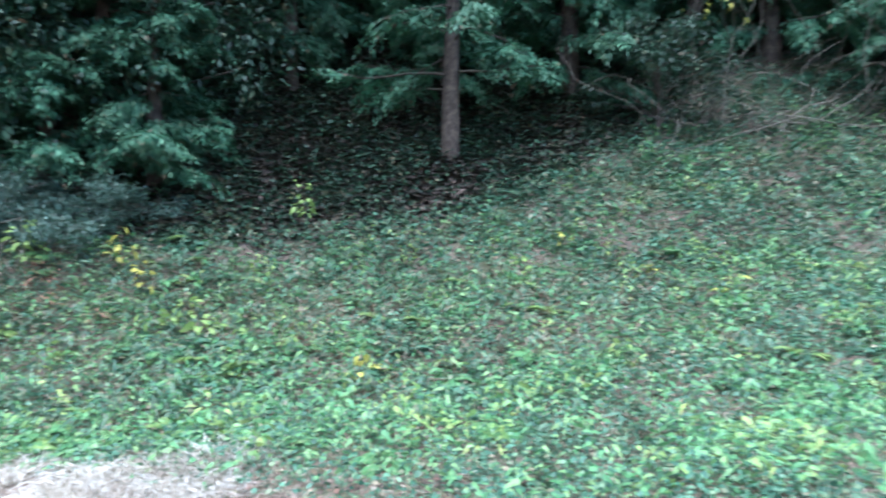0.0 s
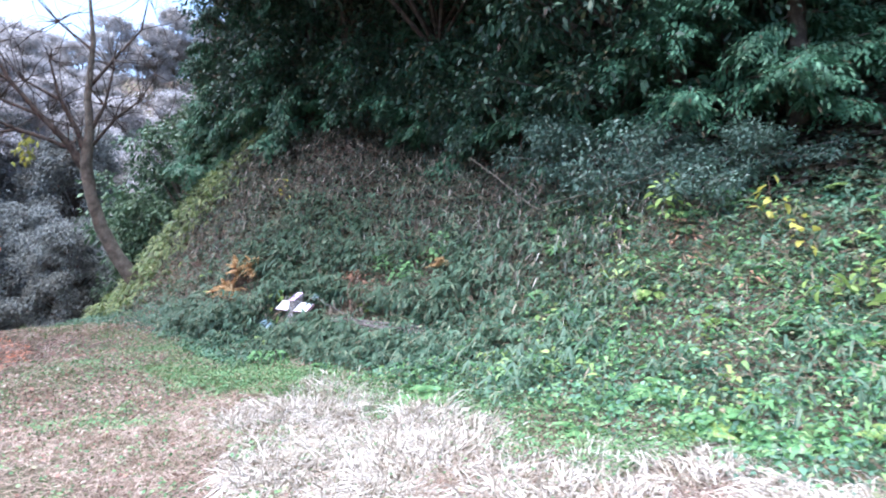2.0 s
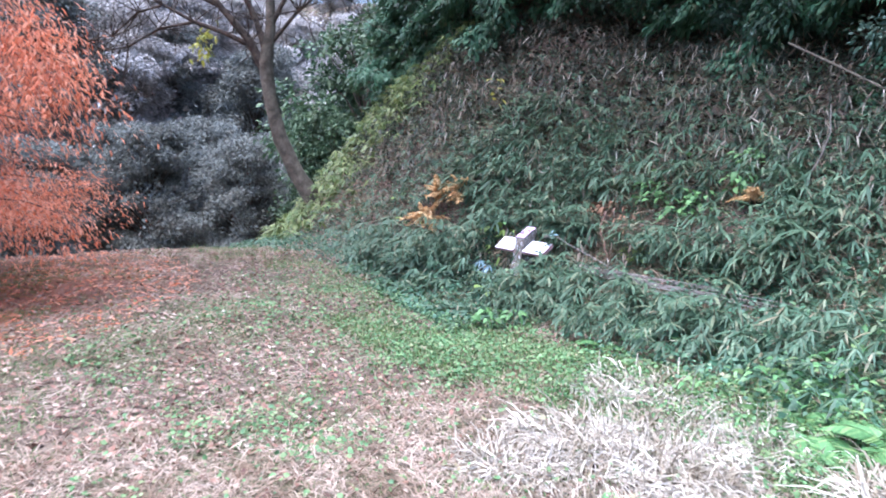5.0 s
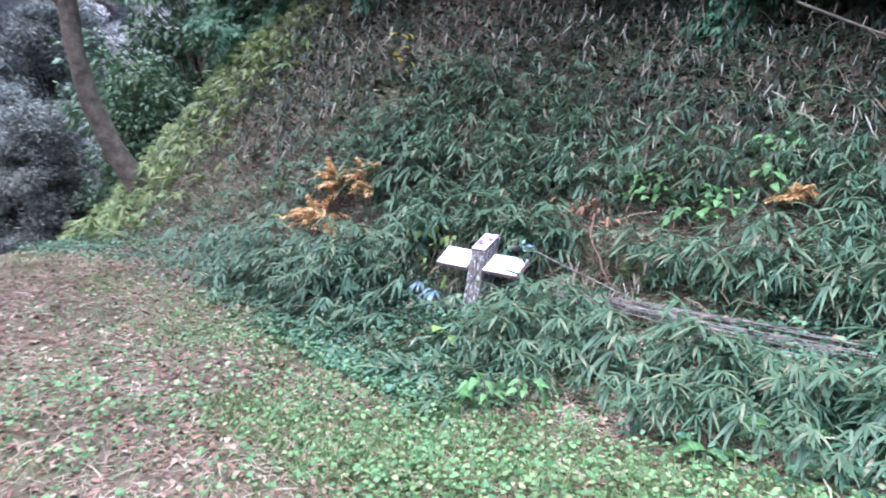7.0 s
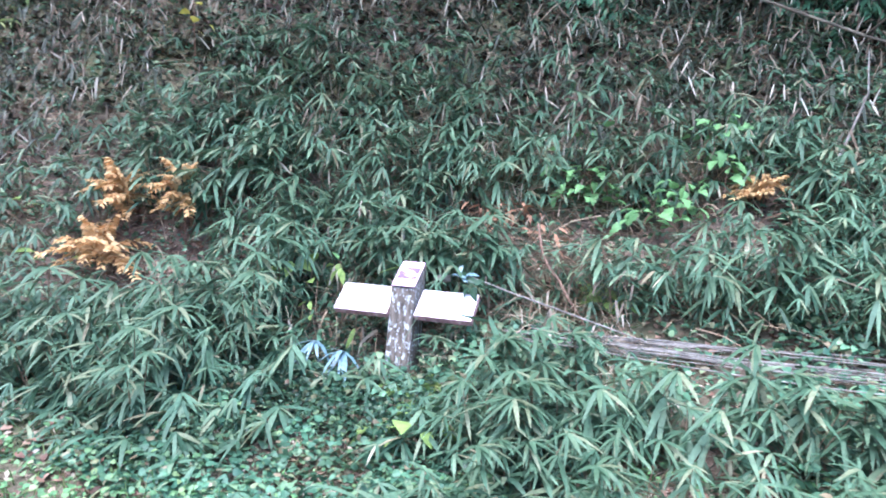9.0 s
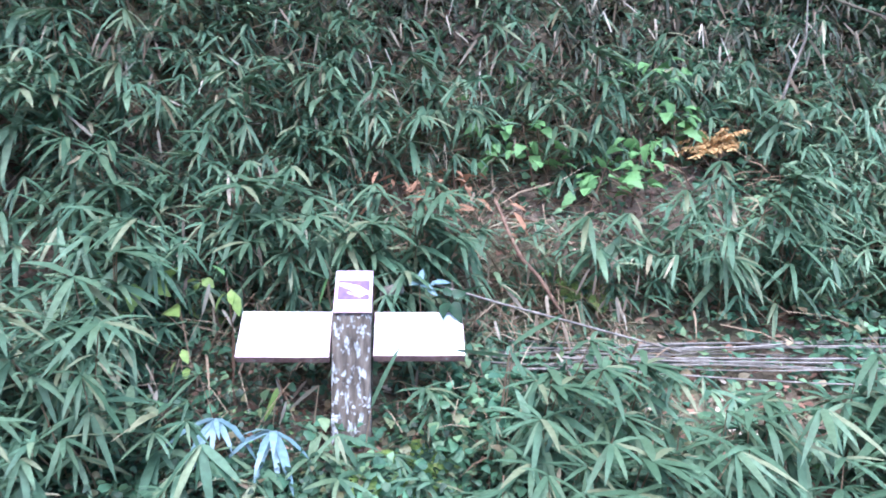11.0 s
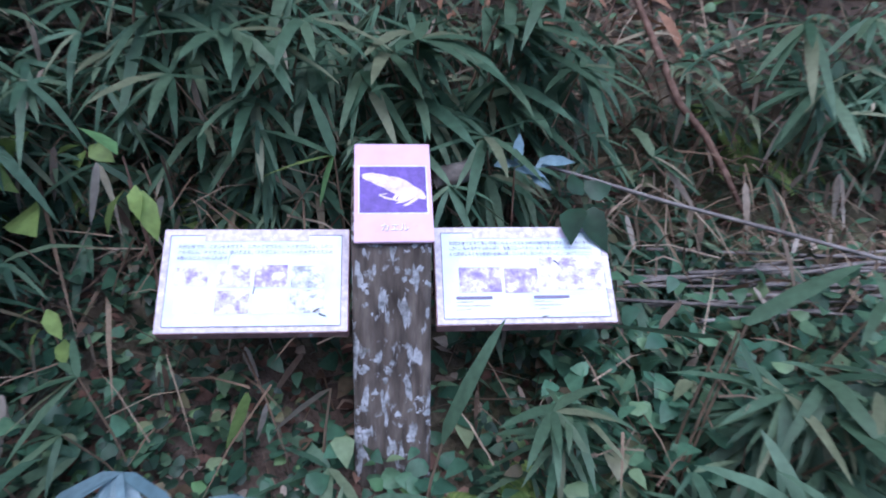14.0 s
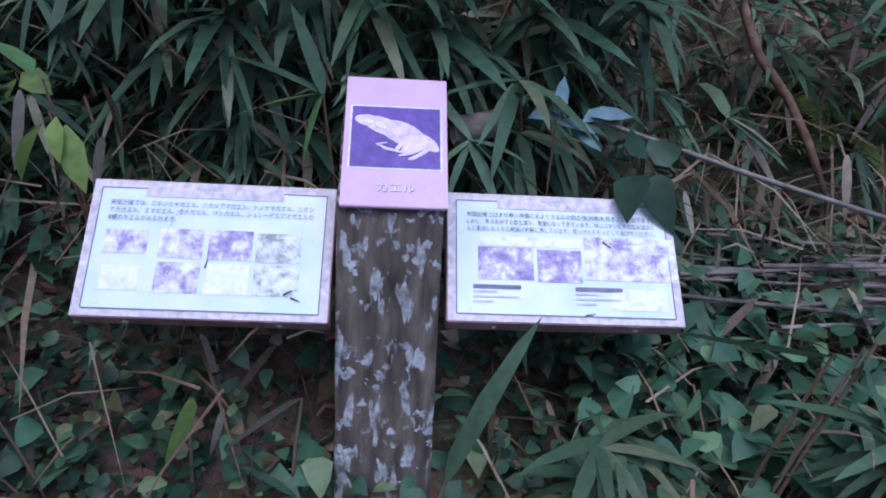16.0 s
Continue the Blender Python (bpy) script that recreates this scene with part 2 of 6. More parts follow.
def post_mat():
    m, t, p = shader("lichened_post_wood", 0.85, 0.25)
    c = t.nodes.new("ShaderNodeTexCoord")
    mp = t.nodes.new("ShaderNodeMapping")
    mp.inputs["Scale"].default_value = (60, 60, 7)
    t.links.new(c.outputs["Object"], mp.inputs[0])
    g = t.nodes.new("ShaderNodeTexNoise")
    g.inputs["Scale"].default_value, g.inputs["Detail"].default_value = 1.0, 6.0
    t.links.new(mp.outputs[0], g.inputs["Vector"])
    wood = ramp(t, [(0.3, (0.045, 0.036, 0.03)), (0.55, (0.12, 0.10, 0.085)), (0.75, (0.21, 0.18, 0.15))])
    t.links.new(g.outputs[0], wood.inputs[0])
    # round lichen scabs and runs of pale crust
    v = t.nodes.new("ShaderNodeTexVoronoi")
    v.inputs["Scale"].default_value = 52.0
    w = noise_tex(t, 55.0, 6.0, 0.7)
    add = t.nodes.new("ShaderNodeVectorMath")
    add.operation = "MULTIPLY_ADD"
    add.inputs[1].default_value = (0.035, 0.035, 0.035)
    t.links.new(w.outputs["Color"], add.inputs[0])
    t.links.new(c.outputs["Object"], add.inputs[2])
    t.links.new(add.outputs[0], v.inputs["Vector"])
    ring = ramp(t, [(0.30, (1, 1, 1)), (0.36, (0, 0, 0))])
    t.links.new(v.outputs["Distance"], ring.inputs[0])
    sel = ramp(t, [(0.50, (0, 0, 0)), (0.54, (1, 1, 1))])
    s = noise_tex(t, 11.0, 3.0)
    t.links.new(s.outputs[0], sel.inputs[0])
    lich = ramp(t, [(0.35, (0.16, 0.17, 0.17)), (0.5, (0.36, 0.38, 0.40)), (0.65, (0.58, 0.60, 0.64))])
    t.links.new(w.outputs[0], lich.inputs[0])
    fac = mix(t, ring.outputs[0], sel.outputs[0], 1.0, "MULTIPLY")
    mp2 = t.nodes.new("ShaderNodeMapping")
    mp2.inputs["Scale"].default_value = (62, 62, 16)
    t.links.new(c.outputs["Object"], mp2.inputs[0])
    r = t.nodes.new("ShaderNodeTexNoise")
    r.inputs["Scale"].default_value, r.inputs["Detail"].default_value = 1.0, 3.0
    t.links.new(mp2.outputs[0], r.inputs["Vector"])
    run = ramp(t, [(0.57, (0, 0, 0)), (0.62, (0.9, 0.9, 0.9))])
    t.links.new(r.outputs[0], run.inputs[0])
    fac = mix(t, fac, run.outputs[0], 1.0, "LIGHTEN")
    t.links.new(mix(t, wood.outputs[0], lich.outputs[0], fac), p.inputs["Base Color"])
    bump(t, p, g.outputs[0], 0.7, 0.006)
    return m


def print_mat(name, a, b, c, scale):
    """Sun-bleached printed photograph: blotches of a few inks."""
    m, t, p = shader(name, 0.35, 0.4)
    n = noise_tex(t, scale, 5.0, 0.65)
    r = ramp(t, [(0.36, a), (0.5, b), (0.64, c)])
    t.links.new(n.outputs[0], r.inputs[0])
    t.links.new(r.outputs[0], p.inputs["Base Color"])
    return m


def sheet_mat(name, a, b, dirt):
    m, t, p = shader(name, 0.35, 0.4)
    n = noise_tex(t, 14.0, 5.0, 0.6)
    r = ramp(t, [(0.4, a), (0.65, b)])
    t.links.new(n.outputs[0], r.inputs[0])
    s = noise_tex(t, 90.0, 4.0, 0.7)
    k = ramp(t, [(0.66, (0, 0, 0)), (0.74, (0.7, 0.7, 0.7))])
    t.links.new(s.outputs[0], k.inputs[0])
    t.links.new(mix(t, r.outputs[0], dirt, k.outputs[0]), p.inputs["Base Color"])
    return m


def plain(name, c, rough=0.5):
    return two_tone(name, tuple(v * 0.88 for v in c), c, 30.0, rough, 0.1, 90.0)


SHEET = sheet_mat("bleached_panel_sheet", (0.67, 0.75, 0.76), (0.55, 0.67, 0.73), (0.30, 0.29, 0.33))
PLATE = sheet_mat("pink_plate", (0.60, 0.40, 0.56), (0.66, 0.46, 0.62), (0.36, 0.28, 0.36))
RIM = plain("panel_rim", (0.66, 0.60, 0.66), 0.45)
EDGE = two_tone("mauve_board_edge", (0.27, 0.15, 0.16), (0.42, 0.25, 0.26), 25.0, 0.6, 0.3, 70.0)
VIOLET = plain("violet_print", (0.15, 0.09, 0.38), 0.4)
FROG = plain("pale_pink_print", (0.74, 0.60, 0.72), 0.4)
INK = plain("grey_violet_ink", (0.19, 0.17, 0.29), 0.5)
LAVENDER = plain("lavender_print", (0.66, 0.60, 0.72), 0.4)
WHITE = plain("white_print", (0.84, 0.82, 0.84), 0.4)
PHOTO_A = print_mat("faded_photo_mauve", (0.26, 0.20, 0.42), (0.58, 0.56, 0.70), (0.78, 0.82, 0.82), 60.0)
PHOTO_B = print_mat("faded_photo_violet", (0.18, 0.13, 0.36), (0.36, 0.30, 0.54), (0.72, 0.72, 0.80), 55.0)
PHOTO_C = print_mat("faded_photo_pale", (0.58, 0.56, 0.68), (0.72, 0.75, 0.78), (0.78, 0.81, 0.80), 50.0)
PHOTO_D = print_mat("faded_photo_olive", (0.22, 0.24, 0.26), (0.56, 0.60, 0.62), (0.74, 0.80, 0.80), 60.0)
STEEL = plain("dull_screw_metal", (0.45, 0.43, 0.42), 0.4)
POST = post_mat()


# ---- mesh helpers ----
def mesh_from(name, verts, quads=None, tris=None, material=None, smooth=True):
    """A mesh out of arrays: verts (n, 3), quads (q, 4), tris (k, 3)."""
    me = bpy.data.meshes.new(name)
    q = np.zeros((0, 4), int) if quads is None else np.asarray(quads, int)
    k = np.zeros((0, 3), int) if tris is None else np.asarray(tris, int)
    me.vertices.add(len(verts))
    me.vertices.foreach_set("co", np.asarray(verts, np.float32).ravel())
    me.loops.add(q.size + k.size)
    me.loops.foreach_set("vertex_index", np.concatenate([q.ravel(), k.ravel()]).astype(np.int32))
    me.polygons.add(len(q) + len(k))
    me.polygons.foreach_set("loop_start", np.concatenate([np.arange(len(q)) * 4, q.size + np.arange(len(k)) * 3]).astype(np.int32))
    me.update(calc_edges=True)
    me.polygons.foreach_set("use_smooth", np.full(len(q) + len(k), smooth))
    if material:
        me.materials.append(material)
    return me


def part(name, bm, material, parent, label=""):
    """Links a bmesh or mesh as one mesh object under a thing or a part."""
    if isinstance(bm, bmesh.types.BMesh):
        me = bpy.data.meshes.new(name)
        bm.to_mesh(me)
        bm.free()
        me.materials.append(material)
    else:
        me = bm
    ob = new(name, me)
    ob.parent = parent
    if label:
        ob["label"] = label
    return ob


def thing(name, m, label, category, group="", kind=""):
    ob = new(name)
    ob.empty_display_size = 0.1
    ob.matrix_world = m
    return tagged(ob, label, category, group, kind)


PROFILES = {
    "blade": ((0, 0.12, 0.45, 0.8, 1), (0.25, 0.85, 1.0, 0.6, 0)),
    "grass": ((0, 0.5, 1), (0.9, 0.75, 0)),
    "oval": ((0, 0.3, 0.65, 1), (0.1, 1.0, 0.85, 0)),
    "heart": ((0, 0.2, 0.6, 1), (0.5, 1.0, 0.7, 0)),
    "chip": ((0, 0.5, 1), (0.35, 1.0, 0)),
    "lobed": ((0, 0.14, 0.3, 0.42, 0.62, 0.75, 1), (0.3, 1.0, 0.72, 0.95, 0.5, 0.55, 0)),
}


def unit(v):
    return v / np.maximum(np.linalg.norm(v, axis=-1, keepdims=True), 1e-9)


def leaf_arrays(P, D, L, W, droop, shape, rng, twist=0.5, fold=0.15):
    """Vertices and faces of many leaves: base P, way D, length L, width W; droop bends the tip down."""
    ts, ws = PROFILES[shape]
    n = len(P)
    D = unit(np.asarray(D, float))
    up = np.zeros((n, 3))
    up[:, 2] = 1
    up += rng.normal(0, twist, (n, 3))
    S = unit(np.cross(D, up))
    N = np.cross(S, D)
    L, W = np.broadcast_to(L, n)[:, None], np.broadcast_to(W, n)[:, None]
    droop = np.broadcast_to(droop, n)[:, None]
    V, down = [], np.array([0, 0, -1.0])
    for t, w in zip(ts, ws):
        c = P + D * L * t + down * droop * L * t * t
        if w == 0:
            V.append(c)
        else:
            lift = N * W * w * fold
            V += [c - S * W * w / 2 + lift, c + S * W * w / 2 + lift]
    m = len(V)
    verts = np.stack(V, 1).reshape(-1, 3)
    o = (np.arange(n) * m)[:, None]
    quads = np.concatenate([o + np.array([[2 * k, 2 * k + 1, 2 * k + 3, 2 * k + 2]]) for k in range(len(ts) - 2)])
    tris = o + np.array([[m - 3, m - 2, m - 1]])
    return verts, quads, tris


def leaf_mesh(name, groups, material):
    V, Q, T, o = [], [], [], 0
    for v, q, t in groups:
        V.append(v), Q.append(q + o), T.append(t + o)
        o += len(v)
    return mesh_from(name, np.concatenate(V), np.concatenate(Q), np.concatenate(T), material)


def tube_arrays(points, radii, sides=8, wob=0.0, rng=None):
    pts = [Vector(p) for p in points]
    V, Q = [], []
    for i, p in enumerate(pts):
        d = (pts[min(i + 1, len(pts) - 1)] - pts[max(i - 1, 0)]).normalized()
        a = d.cross(Vector((0.31, 0.77, 0.2))).normalized()
        b = d.cross(a)
        for s in range(sides):
            th = 2 * math.pi * s / sides
            r = radii[i] * (1 + (rng.normal(0, wob) if wob else 0))
            V.append(tuple(p + (a * math.cos(th) + b * math.sin(th)) * r))
    for i in range(len(pts) - 1):
        for s in range(sides):
            Q.append((i * sides + s, i * sides + (s + 1) % sides, (i + 1) * sides + (s + 1) % sides, (i + 1) * sides + s))
    return np.array(V), np.array(Q)


def tubes_mesh(name, tubes, material):
    V, Q, o = [], [], 0
    for v, q in tubes:
        V.append(v), Q.append(q + o)
        o += len(v)
    return mesh_from(name, np.concatenate(V), np.concatenate(Q), None, material)


# ---- the ground ----
BASE_X = (-60, -30, -20, -17.5, -15.5, -12, -9, -6, -3, 0, 10, 30)
BASE_Z = (-2, -3.2, -1.5, -0.85, -0.55, -0.56, -0.57, -0.5, -0.3, -0.12, 0.3, 0.6)
FOOT_X = (-40, -27.3, -23.3, -20.8, -18.6, -16, -13.5, -11.7, -10.4, -9, -8, -7, -5, 0, 12)
FOOT_Y = (26, 15, 10.5, 7.6, 6.5, 6.25, 6.5, 6.95, 7.25, 7.47, 7.5, 7.3, 6.95, 6.9, 6.5)
RISE_X = (-24, -18, -13, -9, -7, -5, -3, 0, 8)
RISE_K = (0.7, 1.3, 1.25, 1.15, 0.95, 0.62, 0.42, 0.36, 0.34)


def soft(s, r):
    return (np.sqrt(s * s + r * r) + s) / 2


def ground_z(x, y):
    x, y = np.asarray(x, float), np.asarray(y, float)
    z = np.interp(x, BASE_X, BASE_Z)
    s = y - np.interp(x, FOOT_X, FOOT_Y)
    k = np.interp(x, RISE_X, RISE_K)
    z = z + k * soft(s, np.interp(x, (-15, -12), (0.4, 0.8)))
    z = z + np.interp(x, (-24, -18, -13, -9, -7, -5.5, -4), (-0.6, -1.0, -0.98, -0.88, -0.5, 0.2, 0.55)) * soft(y - np.interp(x, (-18, -9, -7), (9.2, 9.7, 10.0)), 0.4)
    z = z - np.interp(x, (-16, -9, -5, 0), (0.36, 0.3, 0.1, 0.03)) * soft(1.9 - y, 0.4) * np.interp(y, (-8, -3), (0.5, 1))
    z = z + 0.03 * np.sin(1.9 * x + 0.7 * y) + 0.025 * np.sin(2.3 * y - 1.1 * x) + 0.012 * np.sin(6.1 * x + 2 * y) + 0.012 * np.sin(5.3 * y - 3 * x)
    z = z + np.interp(x, (-24, -14, -6, -3), (0.2, 0.5, 0.6, 0.1)) * soft(y - 13.2, 0.8)
    # the far side of the valley
    z = z + 0.42 * soft(-34 - x, 3.0)
    return z


def spaced(a, b, n, near, dense):
    u = np.linspace(-1, 1, n)
    w = dense * u + (1 - dense) * u ** 3
    return np.where(w < 0, near + (near - a) * w, near + (b - near) * w)


def build_ground():
    xs, ys = spaced(-400, 400, 260, -8, 0.06), spaced(-400, 400, 220, 6, 0.05)
    X, Y = np.meshgrid(xs, ys, indexing="ij")
    r = np.hypot(X + 8, Y - 6)
    Z = np.where(r > 80, np.minimum(ground_z(X, Y), 26 + 0 * r), ground_z(X, Y))
    Z = np.minimum(Z, 26.0)
    n, k = len(xs), len(ys)
    i = np.arange(n * k).reshape(n, k)
    q = np.stack([i[:-1, :-1], i[1:, :-1], i[1:, 1:], i[:-1, 1:]], -1).reshape(-1, 4)
    me = mesh_from("ground", np.stack([X, Y, Z], -1).reshape(-1, 3), q, None, ground_mat())
    tagged(new("ground", me), "earth bank and trodden path covered in leaf litter", "ground", kind="structure")


build_ground()


def on_ground(x, y, lift=0.0):
    return np.stack([x, y, ground_z(x, y) + lift], -1)


def scatter(rng, n, x0, x1, keep):
    """n places in a strip of the plan: keep(x, y) gives the chance to stay, y is drawn from y0..y1."""
    xs, ys = [], []
    got = 0
    (ya, yb) = keep[1]
    for _ in range(60):
        x, y = rng.uniform(x0, x1, n), rng.uniform(ya, yb, n)
        ok = rng.random(n) < keep[0](x, y)
        xs.append(x[ok]), ys.append(y[ok])
        got += ok.sum()
        if got >= n:
            break
    return np.concatenate(xs)[:n], np.concatenate(ys)[:n]


def foot(x):
    return np.interp(x, FOOT_X, FOOT_Y)


def ways(rng, n, lean0, lean1, toward=None, pull=0.0):
    a = rng.uniform(0, 2 * math.pi, n)
    e = np.radians(rng.uniform(lean0, lean1, n))
    d = np.stack([np.cos(a) * np.cos(e), np.sin(a) * np.cos(e), np.sin(e)], -1)
    if toward is not None:
        d = unit(d + np.array(toward) * pull)
    return d


GAPS = ((-12.55, 6.75, 0.5), (-12.1, 6.85, 0.45), (-8.52, 8.15, 0.26), (-9.55, 8.0, 0.24), (-9.25, 7.9, 0.22), (-9.0, 8.0, 0.22), (-8.8, 8.15, 0.22), (-10.12, 7.8, 0.22), (-9.85, 7.8, 0.2), (-12.95, 8.1, 0.2))


def gaps(x, y):
    """0 where shrubs stand in gaps of the bamboo grass, and over the bundle of canes."""
    k = np.ones_like(x)
    for gx, gy, r in GAPS:
        k = np.where(np.hypot(x - gx, y - gy) < r, 0.0, k)
    return np.where((x > -9.95) & (x < -7.3) & (y > 6.82) & (y < 7.5), 0.0, k)


def clear_of_sign(x, y):
    """1 where plants may stand tall, 0 in the trodden gap before the sign."""
    return np.where((x > -11.05) & (x < -9.8) & (y > 4.9) & (y < 7.25), 0.0, 1.0) * gaps(x, y)


# ---- the information sign ----
def box_bm(w, d, h, bevel=0.0):
    bm = bmesh.new()
    bmesh.ops.create_cube(bm, size=1, matrix=Matrix.Diagonal((w, d, h, 1)))
    if bevel:
        bmesh.ops.bevel(bm, geom=bm.edges[:], offset=bevel, segments=2, affect="EDGES")
    return bm


def flat(name, x, y, w, h, z, material, parent, label=""):
    """A thin printed patch on a panel's face (x right, y up the slope)."""
    bm = bmesh.new()
    bmesh.ops.create_grid(bm, x_segments=1, y_segments=1, size=0.5, matrix=Matrix.Translation((x, y, z)) @ Matrix.Diagonal((w, h, 1, 1)))
    return part(name, bm, material, parent, label)


def disc_bm(parts, z):
    """Flat ovals, each (x, y, rx, ry, degrees), stacked a hair apart."""
    bm = bmesh.new()
    for k, (x, y, rx, ry, a) in enumerate(parts):
        bmesh.ops.create_circle(bm, cap_ends=True, segments=20, radius=1,
                                matrix=Matrix.Translation((x, y, z + k * 0.00006)) @ Matrix.Rotation(radians(a), 4, "Z") @ Matrix.Diagonal((rx, ry, 1, 1)))
    return bm


def writing(name, text, x, y, size, z, material, parent, width=None, label=""):
    cu = bpy.data.curves.new(name, "FONT")
    cu.body, cu.size, cu.resolution_u = text, size, 2
    tmp = bpy.data.objects.new(name, cu)
    me = bpy.data.meshes.new_from_object(tmp)
    bpy.data.objects.remove(tmp)
    co = np.empty(len(me.vertices) * 3, np.float32)
    me.vertices.foreach_get("co", co)
    co = co.reshape(-1, 3)
    if width:
        co[:, 0] = (co[:, 0] - co[:, 0].min()) * width / max(np.ptp(co[:, 0]), 1e-6)
    co += (x, y, z)
    me.vertices.foreach_set("co", co.ravel())
    me.materials.clear()
    me.materials.append(material)
    return part(name, me, material, parent, label)


def info_panel(name, sign, m, w, h, title, lines, photos, bars, label):
    body = box_bm(w, h, 0.036, 0.002)
    bmesh.ops.translate(body, verts=body.verts, vec=(0, 0, -0.008))
    board = part(name, body, EDGE, sign, label)
    board.matrix_local = m
    z = 0.0102
    flat("sheet", 0, 0, w - 0.003, h - 0.003, z + 0.0004, RIM, board, "pale mauve margin of the printed sheet")
    flat("printed_face", 0, -0.001, w - 0.026, h - 0.024, z + 0.0012, SHEET, board, "bleached bluish white printed sheet")
    for sx, sy, lw, lh in ((0, 1, w - 0.026, 0.0012), (0, -1, w - 0.026, 0.0012), (1, 0, 0.0012, h - 0.024), (-1, 0, 0.0012, h - 0.024)):
        flat("frame_line", sx * (w - 0.026) / 2, sy * (h - 0.024) / 2 - 0.001, lw, lh, z + 0.002, INK, board)
    flat("title_band", 0, h / 2 - 0.017, w * 0.56, 0.014, z + 0.0022, LAVENDER, board, "lavender title band")
    if title:
        writing("title", title, -w * 0.09, h / 2 - 0.0205, 0.0095, z + 0.003, WHITE, board, w * 0.2, "white title writing")
    for k, (text, frac) in enumerate(lines):
        writing("text_line", text, -w / 2 + 0.027, h / 2 - 0.037 - k * 0.0105, 0.0085, z + 0.003, INK, board, (w - 0.056) * frac, "small dark printed text")
    for x, y, pw, ph, pm in photos:
        flat("photo", x * w, y * h, pw * w, ph * h, z + 0.002, pm, board, "faded mauve printed photograph")
    for x, y, bw in bars:
        flat("caption_bar", x * w, y * h, bw * w, 0.0052, z + 0.003, INK, board)
        for j, f in ((1, 0.5), (2, 0.95), (3, 0.42)):
            flat("caption_line", x * w - bw * w * (1 - f) / 2, y * h - 0.0068 * j, bw * w * f, 0.0022, z + 0.003, LAVENDER, board)
    for sx in (-0.3, 0.3):
        bm = bmesh.new()
        bmesh.ops.create_uvsphere(bm, u_segments=10, v_segments=6, radius=0.0045, matrix=Matrix.Translation((sx * w, -h / 2 - 0.0005, -0.009)) @ Matrix.Diagonal((1, 0.5, 1, 1)))
        part("screw", bm, STEEL, board, "dull metal screw head")
    return board


def build_sign():
    yaw = 4.0
    m = pose(-10.335, 6.86, -0.62, 0, 0, yaw)
    sign = thing("information_sign", m, "weathered wooden post sign with two tilted printed panels", "sign")
    inv = m.inverted()
    rng = np.random.default_rng(5)
    # post: squared log, leaning back, top cut on a slope, surface worn
    bm = bmesh.new()
    rows, n = 34, 9
    rings = []
    for i in range(rows + 1):
        u = i / rows
        ring = []
        wid, dep = 0.148 - 0.018 * u, 0.168 - 0.006 * u
        out = [(-0.5 + k / n, -0.5) for k in range(n)] + [(0.5, -0.5 + k / n) for k in range(n)] + [(0.5 - k / n, 0.5) for k in range(n)] + [(-0.5, 0.5 - k / n) for k in range(n)]
        for (a, b) in out:
            corner = max(0, abs(a) + abs(b) - 0.93) * 0.22
            a2, b2 = a * (1 - corner), b * (1 - corner)
            wx = noise.noise(Vector((a * 9, b * 9, u * 2.2))) * 0.0035 + noise.noise(Vector((a * 30, b * 30, u * 12))) * 0.0015
            top = 0.815 + (b + 0.5) * dep * math.tan(radians(33))
            h = u * top
            ring.append(bm.verts.new((a2 * wid + wx * (1 if a > 0 else -1), b2 * dep + wx + (h - 0.82) * 0.17 + 0.058, h)))
        rings.append(ring)
    for i in range(rows):
        for k in range(4 * n):
            bm.faces.new((rings[i][k], rings[i][(k + 1) % (4 * n)], rings[i + 1][(k + 1) % (4 * n)], rings[i + 1][k]))
    bm.faces.new(rings[-1])
    for f in bm.faces:
        f.smooth = True
    part("post", bm, POST, sign, "grey lichened square wooden post")
    # pictogram plate on the sloping top
    pm = inv @ pose(-10.335, 6.912, 0.262, 33, 0, yaw)
    plate = part("pictogram_plate", box_bm(0.130, 0.196, 0.006, 0.001), PLATE, sign, "pink plate with a violet pictogram")
    plate.matrix_local = pm
    flat("white_border", 0, 0.003, 0.117, 0.097, 0.0034, WHITE, plate)
    flat("violet_field", 0, 0.003, 0.112, 0.092, 0.0040, VIOLET, plate, "violet picture field")
    frog = [(-0.034, 0.026, 0.019, 0.0085, -12), (-0.036, 0.032, 0.007, 0.004, 0), (-0.016, 0.019, 0.026, 0.0125, -22), (0.008, 0.009, 0.031, 0.0165, -24), (0.034, -0.003, 0.021, 0.0105, -28),
            (0.047, -0.012, 0.0085, 0.0055, -30), (0.024, -0.011, 0.019, 0.009, 28), (0.035, -0.019, 0.021, 0.0028, 38), (0.022, -0.027, 0.0075, 0.0016, 30), (0.014, -0.023, 0.011, 0.0019, 14), (0.010, -0.020, 0.009, 0.0014, 0),
            (0.006, -0.010, 0.011, 0.003, 52), (-0.006, -0.017, 0.012, 0.0021, -12), (-0.017, -0.0125, 0.009, 0.0013, -22), (-0.017, -0.008, 0.008, 0.0012, 12)]
    part("pictogram", disc_bm(frog, 0.0045), FROG, plate, "pale pink animal pictogram")
    part("pictogram_eye", disc_bm([(-0.035, 0.0245, 0.006, 0.0035, -10), (-0.019, 0.019, 0.008, 0.0045, -35)], 0.0058), WHITE, plate)
    # ink copy set slightly off paints the shadow of the raised letters
    writing("plate_title_painted_shadow", "カエル", -0.0202, -0.0778, 0.016, 0.0036, INK, plate, 0.045, "dark offset copy painting the lettering's shadow")
    writing("plate_title", "カエル", -0.021, -0.077, 0.016, 0.0042, WHITE, plate, 0.045, "white embossed lettering")
    w, h = 0.316, 0.186
